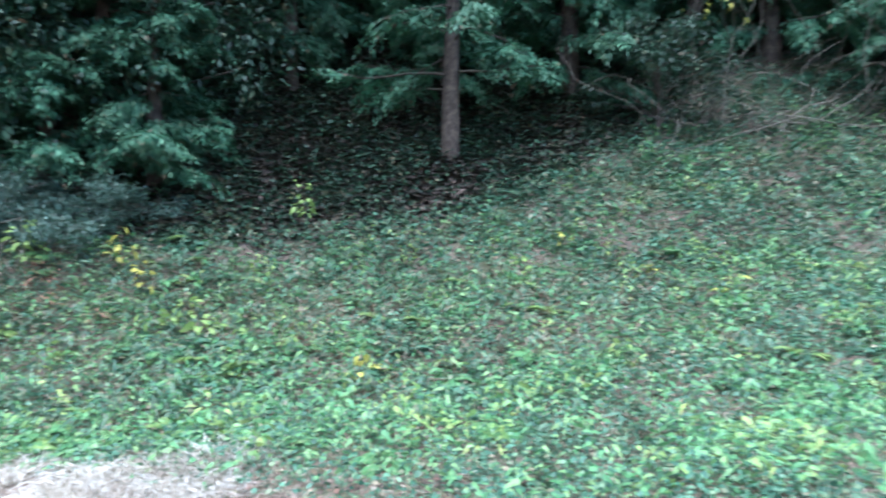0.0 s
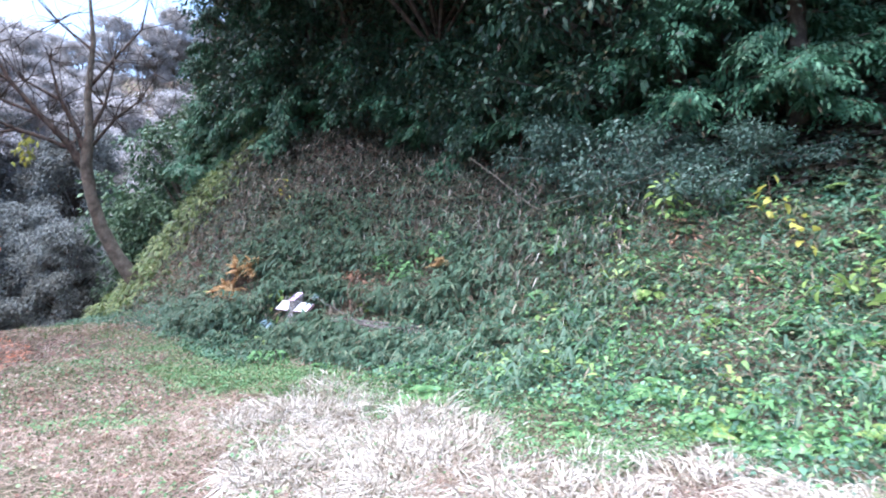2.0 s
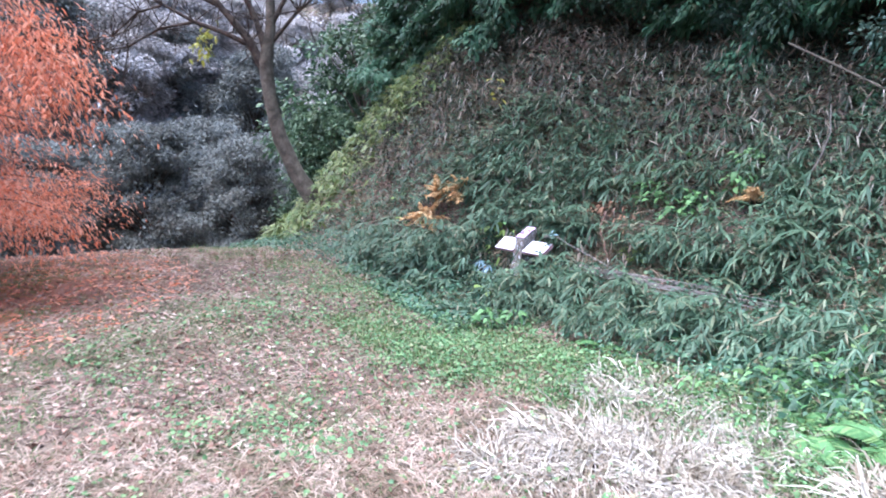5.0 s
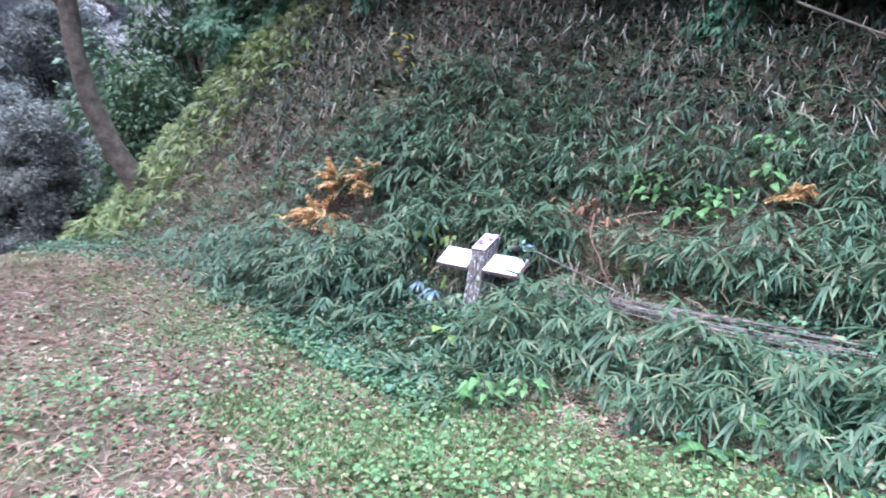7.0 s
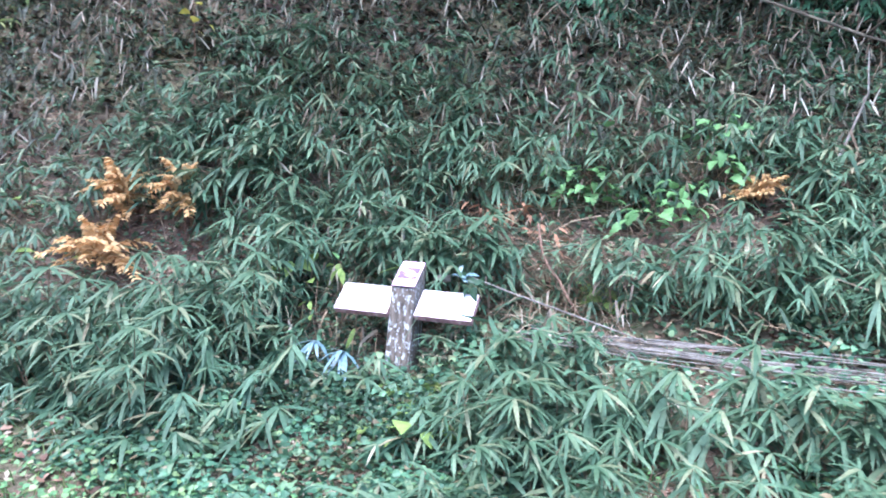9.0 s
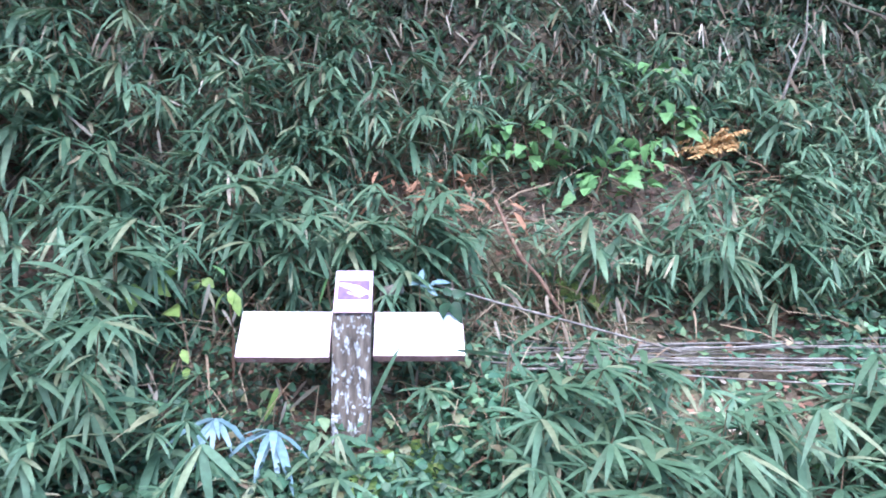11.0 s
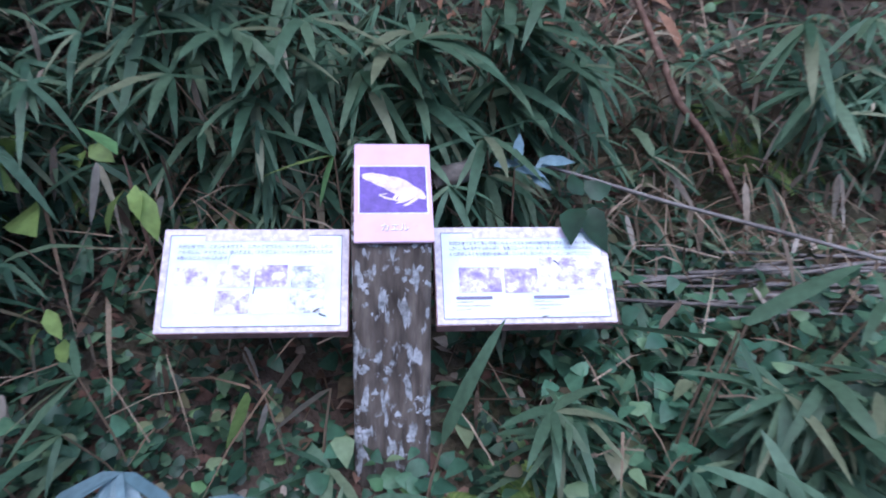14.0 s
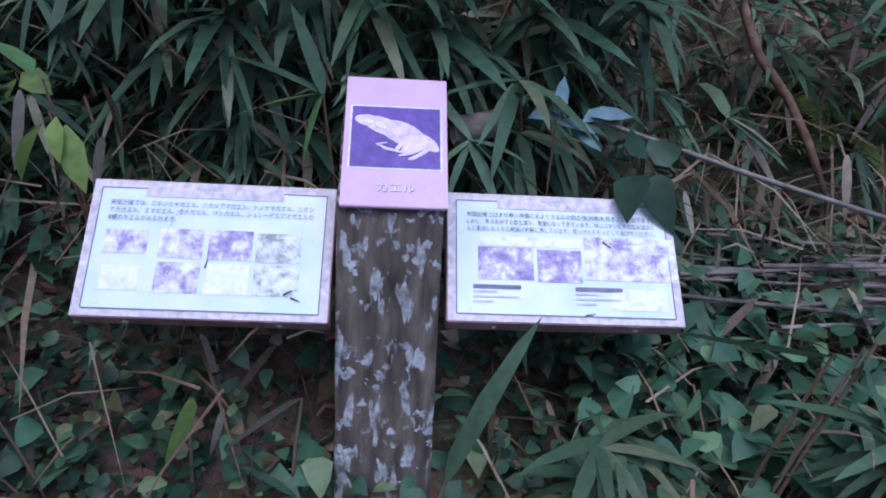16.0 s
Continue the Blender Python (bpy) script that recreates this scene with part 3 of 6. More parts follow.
    photos = [(-0.33, 0.03, 0.17, 0.17, PHOTO_A), (-0.11, 0.03, 0.175, 0.215, PHOTO_A), (0.085, 0.03, 0.175, 0.215, PHOTO_B), (0.28, 0.02, 0.18, 0.215, PHOTO_D),
              (-0.11, -0.215, 0.175, 0.22, PHOTO_A), (0.085, -0.215, 0.175, 0.22, PHOTO_C), (0.28, -0.215, 0.18, 0.22, PHOTO_D), (-0.33, -0.23, 0.15, 0.17, PHOTO_C)]
    left = info_panel("info_panel", sign, inv @ pose(-10.566, 6.858, 0.113, 40, 0, yaw - 1.0), w, h, "のカエル",
                      [("矢田丘陵では、ニホンヒキガエル、ニホンアマガエル、トノサマガエル、ニホン", 1.0), ("アカガエル、ヌマガエル、ツチガエル、ウシガエル、シュレーゲルアオガエルの", 1.0), ("8種のカエルがみられます。", 0.33)],
                      photos, [], "white printed panel with mauve wooden edge, stained")
    photos = [(-0.25, -0.06, 0.235, 0.25, PHOTO_B), (-0.02, -0.07, 0.19, 0.25, PHOTO_B), (-0.14, 0.11, 0.44, 0.075, PHOTO_C), (0.29, 0.0, 0.40, 0.34, PHOTO_A), (0.31, -0.31, 0.24, 0.16, PHOTO_C)]
    right = info_panel("info_panel", sign, inv @ pose(-10.103, 6.896, 0.112, 37, 0, yaw - 0.5), w, h, "カエルの卵",
                       [("矢田丘陵ではまだ寒い早春にもよくカエルの卵の塊(卵塊)を見ることがあります。", 1.0), ("しかし、年々産卵する数も減り、貴重になってきています。特にニホンヒキガエルはほと", 1.0), ("んど産卵しなくなり絶滅の危機に瀕しています。見つけたらそっとしてあげてください。", 1.0)],
                       photos, [(-0.29, -0.24, 0.20), (0.14, -0.24, 0.20)], "white printed panel with mauve wooden edge, stained")
    # bits of dry twig and droppings lying on the panels
    for b, spots in ((left, ((0.105, -0.055, 30), (0.115, -0.064, -20), (0.0, -0.02, 80))), (right, ((0.03, -0.08, 10), (0.06, 0.02, -40)))):
        for x, y, a in spots:
            bm = bmesh.new()
            bmesh.ops.create_cone(bm, segments=5, radius1=0.0012, radius2=0.0006, depth=0.013, matrix=Matrix.Translation((x, y, 0.0135)) @ Matrix.Rotation(radians(a), 4, "Z") @ Matrix.Rotation(radians(90), 4, "Y"))
            part("twig_scrap", bm, BARK, b, "dark scrap of twig")


build_sign()


# ---- plants by kind ----
def fan_ways(rng, n, per, yaw, tilt):
    """Ways of the leaves of n sprays: a half open fan, spread sideways and hanging forward from the stem's tip."""
    phi = np.linspace(-1.35, 1.35, per)[None] * rng.uniform(0.6, 1.3, (n, 1)) + rng.normal(0, 0.25, (n, per))
    f = np.stack([np.cos(yaw), np.sin(yaw), 0 * yaw], -1)[:, None, :]
    s = np.stack([-np.sin(yaw), np.cos(yaw), 0 * yaw], -1)[:, None, :]
    d = f * np.cos(phi)[..., None] + s * np.sin(phi)[..., None]
    d[..., 2] += tilt[:, None] - 0.45 * np.cos(phi) + rng.normal(0, 0.25, (n, per))
    return d.reshape(-1, 3)


def fan_arrays(rng, n, tip, yaw, L0, L1, W, droop=0.3):
    """A spray of n bamboo-grass leaves at a stem's tip."""
    d = fan_ways(rng, 1, n, np.array([yaw]), np.array([rng.normal(0.15, 0.15)]))
    L = rng.uniform(L0, L1, n)
    return leaf_arrays(np.tile(tip, (n, 1)), d, L, L * W * rng.uniform(0.85, 1.15, n), droop * rng.uniform(0.5, 1.6, n), "blade", rng, 0.2, 0.12)


def grow(x, y):
    """Plants stay low along the foot of the bank."""
    return np.interp(y - foot(x), (-1.5, -0.6), (0.3, 1.0))


def fan_fill(rng, x, y, hmin, hmax, L0, L1, W, per=7, droop=0.3, face=1.1):
    """Leaf sprays for many stems at once, leaning out of the slope; face: how far each may turn from facing downhill."""
    n = len(x)
    h = rng.uniform(hmin, hmax, n) * grow(x, y)
    tip = on_ground(x, y) + np.stack([rng.normal(0, 0.06, n), -h * 0.35 + rng.normal(0, 0.05, n), h], -1)
    d = fan_ways(rng, n, per, -1.57 + rng.normal(0, face, n), rng.normal(0.1, 0.45, n))
    size = np.repeat(rng.uniform(L0, L1, n), per)
    L = size * rng.uniform(0.55, 1.15, n * per)
    return leaf_arrays(np.repeat(tip, per, 0), d, L, L * W * rng.uniform(0.8, 1.2, n * per), droop * rng.uniform(0.3, 1.8, n * per), "blade", rng, 0.25, 0.12)


def build_bamboo_grass():
    rng = np.random.default_rng(11)
    kinds = []
    for v in range(6):
        ob = thing("bamboo_grass", Matrix(), "dark green dwarf bamboo grass with drooping leaf sprays", "bamboo grass", "bamboo grass on the bank")
        stems = []
        for s in range(rng.integers(2, 4)):
            a, h = rng.uniform(0, 6.28), rng.uniform(0.24, 0.5)
            out = rng.uniform(0.05, 0.16)
            tip = np.array([math.cos(a) * out, math.sin(a) * out - 0.08, h])
            pts = [(0, 0, -0.03), tuple(tip * 0.5 + np.array([0, 0, 0.03])), tuple(tip)]
            part("stem", tubes_mesh("stem", [tube_arrays(pts, (0.003, 0.0028, 0.002), 5)], DRY), None, ob)
            for f in range(rng.integers(1, 3)):
                where = tip * (1 - 0.28 * f)
                me = leaf_mesh("leaf_spray", [fan_arrays(rng, int(rng.integers(6, 10)), where, -1.57 + rng.normal(0, 0.9), 0.12, 0.22, 0.125)], SASA)
                part("leaf_spray", me, None, ob)
        kinds.append(ob)
    first = set()
    x, y = scatter(rng, 270, -12.6, -7.4, (lambda x, y: clear_of_sign(x, y) * np.where(y > foot(x) - np.interp(x, (-12.6, -11.5), (0.7, 1.55)), 1, 0.0) * np.where((y < 7.6) | (rng.random(len(x)) < 0.5), 1, 0), (5.7, 8.5)))
    for k, (px, py) in enumerate(zip(x, y)):
        m = Matrix.Translation((px, py, float(ground_z(px, py)))) @ Matrix.Rotation(rng.normal(0, 0.6), 4, "Z") @ Matrix.Scale(rng.uniform(0.8, 1.2) * float(0.4 + 0.6 * grow(px, py)), 4)
        src = kinds[k % 6]
        if k % 6 not in first:
            first.add(k % 6)
            src.matrix_world = m
        else:
            c = copy_thing(src, m)
            c.matrix_basis = m
    # low plants close before the post
    for px, py, s in ((-10.72, 6.28, 0.5), (-9.86, 6.3, 0.5), (-10.85, 6.6, 0.62), (-9.75, 6.62, 0.6)):
        m = Matrix.Translation((px, py, float(ground_z(px, py)))) @ Matrix.Rotation(rng.normal(0, 0.6), 4, "Z") @ Matrix.Scale(s, 4)
        copy_thing(kinds[int(rng.integers(6))], m).matrix_basis = m
    low = np.random.default_rng(77)
    for px, py, s in ((-11.0, 6.42, 0.6), (-10.08, 6.72, 0.4), (-9.7, 6.8, 0.5), (-9.62, 6.42, 0.62), (-11.15, 6.15, 0.7), (-10.75, 6.7, 0.5), (-9.98, 6.75, 0.5)):
        m = Matrix.Translation((px, py, float(ground_z(px, py)))) @ Matrix.Rotation(low.normal(0, 0.6), 4, "Z") @ Matrix.Scale(s * 1.4, 4)
        copy_thing(kinds[int(low.integers(6))], m).matrix_basis = m
    # the rest of the stand
    g = []
    x, y = scatter(rng, 4300, -15.5, -5.0, (lambda x, y: (0.45 + 0.55 * (np.sin(2.3 * x + 1.1 * y) + np.sin(3.1 * y - 1.7 * x) > -0.5)) * np.interp(x, (-15.5, -13.4, -12.6, -8.4, -6.2), (0, 0.2, 1, 1, 0.22)) * clear_of_sign(x, y) * np.clip((y - foot(x) + np.interp(x, (-15, -12), (0.3, 1.3))) * 2, 0, 1) * np.clip((foot(x) + 1.9 - y) * 0.9, 0, 1), (5.2, 10)))
    g.append(fan_fill(rng, x, y, 0.04, 0.36, 0.09, 0.18, 0.125, 6))
    x, y = scatter(rng, 520, -12.2, -9.2, (lambda x, y: np.where(np.hypot(x + 10.3, y - 6.05) < 0.5, 0.0, 1.0), (5.45, 6.2)))
    g.append(fan_fill(rng, x, y, 0.0, 0.12, 0.08, 0.17, 0.14, 6))
    x, y = scatter(rng, 260, -11.4, -9.2, (lambda x, y: np.where((np.abs(x + 10.3) < 0.32) & (y > 5.7), 0.0, 1.0), (5.6, 6.6)))
    g.append(fan_fill(rng, x, y, 0.05, 0.3, 0.11, 0.2, 0.14, 7))
    x, y = scatter(rng, 40, -10.6, -10.0, (lambda x, y: 1.0 + 0 * x, (6.3, 6.7)))
    g.append(fan_fill(rng, x, y, 0.02, 0.16, 0.10, 0.18, 0.13, 6))
    x, y = scatter(rng, 110, -11.1, -9.6, (lambda x, y: np.where((x > -10.3) & (x < -9.9), 0.15, 1.0), (7.18, 7.4)))
    g.append(fan_fill(rng, x, y, 0.0, 0.12, 0.10, 0.18, 0.15, 6))
    tagged(new("bamboo_grass_thicket", leaf_mesh("bamboo_grass_thicket", g, SASA)), "dense green dwarf bamboo grass covering the bank", "bamboo grass", kind="stuff")
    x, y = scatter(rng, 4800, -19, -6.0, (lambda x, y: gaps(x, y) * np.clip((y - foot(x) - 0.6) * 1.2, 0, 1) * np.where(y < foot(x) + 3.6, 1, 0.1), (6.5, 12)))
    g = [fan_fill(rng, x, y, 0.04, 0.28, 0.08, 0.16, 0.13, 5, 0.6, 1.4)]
    tagged(new("withering_shade_toned_grass", leaf_mesh("withering_shade_toned_grass", g, SASA_HIGH)), "half-withered bamboo grass high on the bank, darkened for tree shade", "bamboo grass", kind="stuff")
    x, y = scatter(rng, 2600, -21.2, -14.6, (lambda x, y: np.where((y > foot(x) - 0.2) & (y < foot(x) + 3.6), 1, 0) * np.clip((-14.4 - x) / 3.2, 0, 1) ** 1.3, (5.5, 12)))
    g = [fan_fill(rng, x, y, 0.05, 0.34, 0.12, 0.22, 0.17, 7)]
    tagged(new("pale_bamboo_grass", leaf_mesh("pale_bamboo_grass", g, SHOULDER)), "yellowish green bamboo grass along the bank's shoulder", "bamboo grass", kind="stuff")
    # bleached dead leaves hanging on the old canes
    x, y = scatter(rng, 2400, -15, -5.5, (lambda x, y: gaps(x, y) * np.clip((y - foot(x) - 0.1) * 0.8, 0, 1) * np.clip((foot(x) + 3.4 - y) * 0.9, 0, 1) * np.where(np.sin(2.9 * x + 1.3 * y) + np.sin(3.7 * y - 2.1 * x) > -0.2, 1, 0.25), (6.5, 11)))
    P = on_ground(x, y) + np.stack([0 * x, -0.1 + 0 * x, rng.uniform(0.12, 0.4, len(x))], -1)
    d = np.stack([rng.normal(0, 0.45, len(x)), -0.3 + rng.normal(0, 0.3, len(x)), np.where(rng.random(len(x)) < 0.75, -1.0, 0.6)], -1)
    L = rng.uniform(0.07, 0.17, len(x))
    tagged(new("dead_bamboo_leaves", leaf_mesh("dead_bamboo_leaves", [leaf_arrays(P, d, L, L * rng.uniform(0.06, 0.11, len(x)), 0.1, "blade", rng, 0.8, 0.25)], DEADLEAF)), "bleached dead bamboo leaves hanging on the bank", "dead leaves", kind="stuff")


build_bamboo_grass()


def wood_edge(x):
    """Where the green of the slope ends in the shade of the trees."""
    return np.interp(x, (-6, -4, 0, 3, 5, 9), (9.8, 10.4, 11.2, 12.6, 14.2, 15.5))


def strip_y(x):
    """Middle of the lush strip between the path and the bank."""
    return np.interp(x, (-11, -9.5, -8, -6.5), (4.9, 5.1, 5.25, 5.7))


def build_groundcover():
    rng = np.random.default_rng(21)
    # leafy carpet on the gentle slope
    x, y = scatter(rng, 150000, -8.5, 11.0, (lambda x, y: np.clip((y - np.interp(x, (-6, -3.5, -1.5, 2), (5.6, 5.5, 4.6, 2.9))) * 1.2, 0, 1) * (0.45 + 0.55 * (np.sin(2.2 * x + y) + np.sin(3.1 * y - 1.3 * x) + np.sin(5.3 * x + 4.1 * y) * 0.7 > -0.5)) * np.where(y < wood_edge(x), 1, 0.12) * np.clip(1.3 - (y - 6) * 0.07, 0.3, 1), (2.9, 16)))
    P = on_ground(x, y) + np.stack([0 * x, 0 * x, rng.uniform(0.01, 0.15, len(x))], -1)
    L = rng.uniform(0.025, 0.065, len(x)) * np.interp(y, (6, 12), (0.9, 1.5))
    tagged(new("leafy_groundcover", leaf_mesh("leafy_groundcover", [leaf_arrays(P, ways(rng, len(x), -25, 35, (0, -0.4, 0), 0.6), L, L * rng.uniform(0.45, 0.85, len(x)), 0.25, "oval", rng, 0.5)], IVY)),
           "carpet of small dark green leaves on the slope", "groundcover", kind="stuff")
    x, y = scatter(rng, 15000, -7.0, 8.0, (lambda x, y: np.where(np.sin(3.1 * x + 1.7 * y) + np.sin(2.3 * y - 1.9 * x) + np.sin(7 * x + 3) * 0.5 > 0.25, 1, 0.12) * np.clip(y - np.interp(x, (-4, -1.5, 2), (5.4, 4.6, 3.0)), 0, 1) * np.clip(1.5 - (y - 6.5) * 0.3, 0.1, 1), (3.0, 11)))
    P = on_ground(x, y) + np.stack([0 * x, 0 * x, rng.uniform(0.04, 0.22, len(x))], -1)
    L = rng.uniform(0.03, 0.08, len(x))
    tagged(new("bright_herbs", leaf_mesh("bright_herbs", [leaf_arrays(P, ways(rng, len(x), -15, 40, (0, -0.4, 0), 0.5), L, L * rng.uniform(0.3, 0.6, len(x)), 0.5, "lobed", rng, 0.6)], BRIGHT)),
           "bright green herbs scattered over the slope", "herbs", kind="stuff")
    # creeping leaves under the bamboo grass and round the post
    x, y = scatter(rng, 42000, -19.5, -6.5, (lambda x, y: np.clip((y - foot(x) + 1.2) * 1.5, 0, 1) * np.where(y < foot(x) + 2.6, 1, 0.2) * np.where(x > -12, 1, 0.9), (5.0, 10.5)))
    P = on_ground(x, y) + np.stack([0 * x, 0 * x, rng.uniform(0.0, 0.12, len(x))], -1)
    L = rng.uniform(0.02, 0.055, len(x))
    tagged(new("creeping_leaves", leaf_mesh("creeping_leaves", [leaf_arrays(P, ways(rng, len(x), -25, 40, (0, -0.4, 0), 0.6), L, L * rng.uniform(0.6, 0.95, len(x)), 0.2, "heart", rng, 0.5)], IVY)),
           "small creeping leaves under the bamboo grass", "groundcover", kind="stuff")
    # ivy in the darkest leaf colour, painting the deep shade below the panels
    x, y = scatter(rng, 6500, -11.3, -9.3, (lambda x, y: np.where((np.abs(x + 10.33) < 0.13) & (y > 6.6), 0.0, 1.0), (6.1, 7.3)))
    P = on_ground(x, y) + np.stack([0 * x, 0 * x, rng.uniform(0.0, 0.14, len(x))], -1)
    L = rng.uniform(0.014, 0.036, len(x))
    tagged(new("ivy_carpet", leaf_mesh("ivy_carpet", [leaf_arrays(P, ways(rng, len(x), -30, 35, (0, -0.4, 0), 0.6), L, L * rng.uniform(0.6, 0.95, len(x)), 0.2, "heart", rng, 0.5)], SHRUB)),
           "ivy leaves creeping round the sign's post, dark to suggest deep shade", "ivy", kind="stuff")
    x, y = scatter(rng, 6000, -11.2, -9.5, (lambda x, y: 1.0 + 0 * x, (5.4, 6.6)))
    P = on_ground(x, y, 0.02) + np.stack([0 * x, 0 * x, rng.uniform(0.0, 0.05, len(x))], -1)
    L = rng.uniform(0.02, 0.05, len(x))
    tagged(new("creeping_leaves", leaf_mesh("creeping_leaves", [leaf_arrays(P, ways(rng, len(x), -20, 35), L, L * rng.uniform(0.5, 0.9, len(x)), 0.2, "heart", rng, 0.5)], IVY)),
           "low creeping leaves on the trodden ground before the sign", "groundcover", kind="stuff")
    x, y = scatter(rng, 1900, -11.3, -9.2, (lambda x, y: np.where(y > 7.08, 1, np.where((x > -9.98) & (y > 6.45), 0.5, np.where((y > 6.7) & (np.abs(x + 10.33) > 0.12), 0.25, 0))), (6.4, 7.75)))
    P = on_ground(x, y) + np.stack([0 * x, 0 * x, rng.uniform(0.02, 0.3, len(x))], -1)
    L = rng.uniform(0.08, 0.26, len(x))
    tagged(new("dry_stems", leaf_mesh("dry_stems", [leaf_arrays(P, ways(rng, len(x), -60, 50), L, rng.uniform(0.002, 0.006, len(x)), 0.3, "grass", rng, 0.6)], DRY)), "dry tangled stems round the sign", "dry stems", kind="stuff")
    x, y = scatter(rng, 300, -11.3, -9.2, (lambda x, y: np.where((np.abs(x + 10.33) < 0.14) & (y < 7.1), 0, 1.0), (6.75, 7.7)))
    P = on_ground(x, y) + np.stack([0 * x, -0.03 + 0 * x, rng.uniform(0.1, 0.4, len(x)) * np.where(y < 7.05, 0.4, 1)], -1)
    L = rng.uniform(0.05, 0.12, len(x))
    tagged(new("dead_bamboo_leaves", leaf_mesh("dead_bamboo_leaves", [leaf_arrays(P, np.stack([rng.normal(0, 0.4, len(x)), -0.3 + rng.normal(0, 0.3, len(x)), -1 + 0 * x], -1), L, L * 0.14, 0.1, "blade", rng, 0.8, 0.25)], DEADLEAF)), "curled dead bamboo leaves round the sign", "dead leaves", kind="stuff")
    x, y = scatter(rng, 700, -10.05, -9.3, (lambda x, y: 1.0 + 0 * x, (6.5, 7.1)))
    P = on_ground(x, y) + np.stack([0 * x, 0 * x, rng.uniform(0.03, 0.25, len(x))], -1)
    L = rng.uniform(0.03, 0.055, len(x))
    tagged(new("ivy_carpet", leaf_mesh("ivy_carpet", [leaf_arrays(P, ways(rng, len(x), -40, 20, (0, -0.5, 0), 0.7), L, L * 0.85, 0.2, "heart", rng, 0.5)], IVY)), "bluish green creeper leaves beside the sign", "ivy", kind="stuff")
    # clumps of pale herbs that stand out on the slope
    for mat_k, count, nm, lb in ((BRIGHT, 420, "herb_clumps", "clumps of bright green herbs on the slope"), (LIME, 130, "pale_herb_clumps", "clumps of pale yellowish herbs on the slope")):
        x, y = scatter(rng, count, -6.8, 8, (lambda x, y: np.clip((y - np.interp(x, (-6, -3.5, -1.5, 2), (6.0, 5.9, 4.9, 3.3))) * 1.5, 0, 1) * (y < wood_edge(x) - 0.4), (3.4, 13)))
        per = 16
        X, Y = np.repeat(x, per) + rng.normal(0, 0.1, count * per), np.repeat(y, per) + rng.normal(0, 0.1, count * per)
        P = on_ground(X, Y) + np.stack([0 * X, 0 * X, rng.uniform(0.06, 0.3, len(X))], -1)
        L = rng.uniform(0.05, 0.10, len(X))
        tagged(new(nm, leaf_mesh(nm, [leaf_arrays(P, ways(rng, len(X), -30, 30, (0, -0.4, 0), 0.5), L, L * rng.uniform(0.35, 0.6, len(X)), 0.4, "lobed", rng, 0.5)], mat_k)), lb, "herbs", kind="stuff")
    # dead stems and dry blades among them
    x, y = scatter(rng, 24000, -18.5, 3, (lambda x, y: np.clip((y - foot(x) + 0.3) * 0.6, 0, 1) * np.where(x < -6, np.where(y > foot(x) + 1.3, 0.3, 1), 0.35 * (y < 9.8)), (6, 12.5)))
    P = on_ground(x, y) + np.stack([0 * x, 0 * x, rng.uniform(0.0, 0.2, len(x))], -1)
    L = rng.uniform(0.1, 0.4, len(x))
    tagged(new("dry_stems", leaf_mesh("dry_stems", [leaf_arrays(P, ways(rng, len(x), -20, 70), L, rng.uniform(0.003, 0.012, len(x)), 0.3, "grass", rng, 0.6)], DRY)),
           "dry brown stems and blades tangled on the bank", "dry stems", kind="stuff")
    # litter
    x, y = scatter(rng, 70000, -19, 5, (lambda x, y: np.where(y > foot(x) - 0.9, np.where((y < np.where(x < -6, foot(x) + 1.1, wood_edge(x) - 1.2)), 1, 0.0), np.where(x < -7.5, 0.75, 0.22) * np.clip(1.2 - np.abs(y - 4.2) * 0.2, 0.2, 1)), (0.5, 15)))
    P = on_ground(x, y, 0.012)
    L = rng.uniform(0.025, 0.05, len(x))
    tagged(new("fallen_leaves", leaf_mesh("fallen_leaves", [leaf_arrays(P, ways(rng, len(x), -12, 25), L, L * rng.uniform(0.4, 0.8, len(x)), -0.1, "chip", rng, 0.35, 0.3)], LITTER)),
           "brown and russet fallen leaves on path and bank", "fallen leaves", kind="stuff")
    # litter of the wood's floor, tree shade painted into its colour
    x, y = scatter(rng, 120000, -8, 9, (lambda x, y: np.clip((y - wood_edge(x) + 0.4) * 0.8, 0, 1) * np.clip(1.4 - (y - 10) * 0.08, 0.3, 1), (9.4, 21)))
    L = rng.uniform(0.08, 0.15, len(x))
    tagged(new("shade_toned_litter", leaf_mesh("shade_toned_litter", [leaf_arrays(on_ground(x, y, 0.015), ways(rng, len(x), -12, 25), L, L * rng.uniform(0.5, 0.9, len(x)), -0.1, "chip", rng, 0.35, 0.3)], SHADE_LITTER)),
           "leaf litter under the cypresses, its colour darkened for shade", "fallen leaves", kind="stuff")
    # dark leaves cover the pale floor, standing in for deep tree shade
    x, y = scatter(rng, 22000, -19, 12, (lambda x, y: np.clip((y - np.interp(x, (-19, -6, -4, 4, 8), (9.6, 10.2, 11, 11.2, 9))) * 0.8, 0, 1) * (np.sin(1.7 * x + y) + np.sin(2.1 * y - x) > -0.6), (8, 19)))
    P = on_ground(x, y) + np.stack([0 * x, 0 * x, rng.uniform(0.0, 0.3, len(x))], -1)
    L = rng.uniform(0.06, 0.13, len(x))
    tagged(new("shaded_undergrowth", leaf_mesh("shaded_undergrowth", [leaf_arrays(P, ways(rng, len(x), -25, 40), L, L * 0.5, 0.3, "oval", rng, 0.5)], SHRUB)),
           "dark green undergrowth beneath the trees, deepening their shade", "undergrowth", kind="stuff")
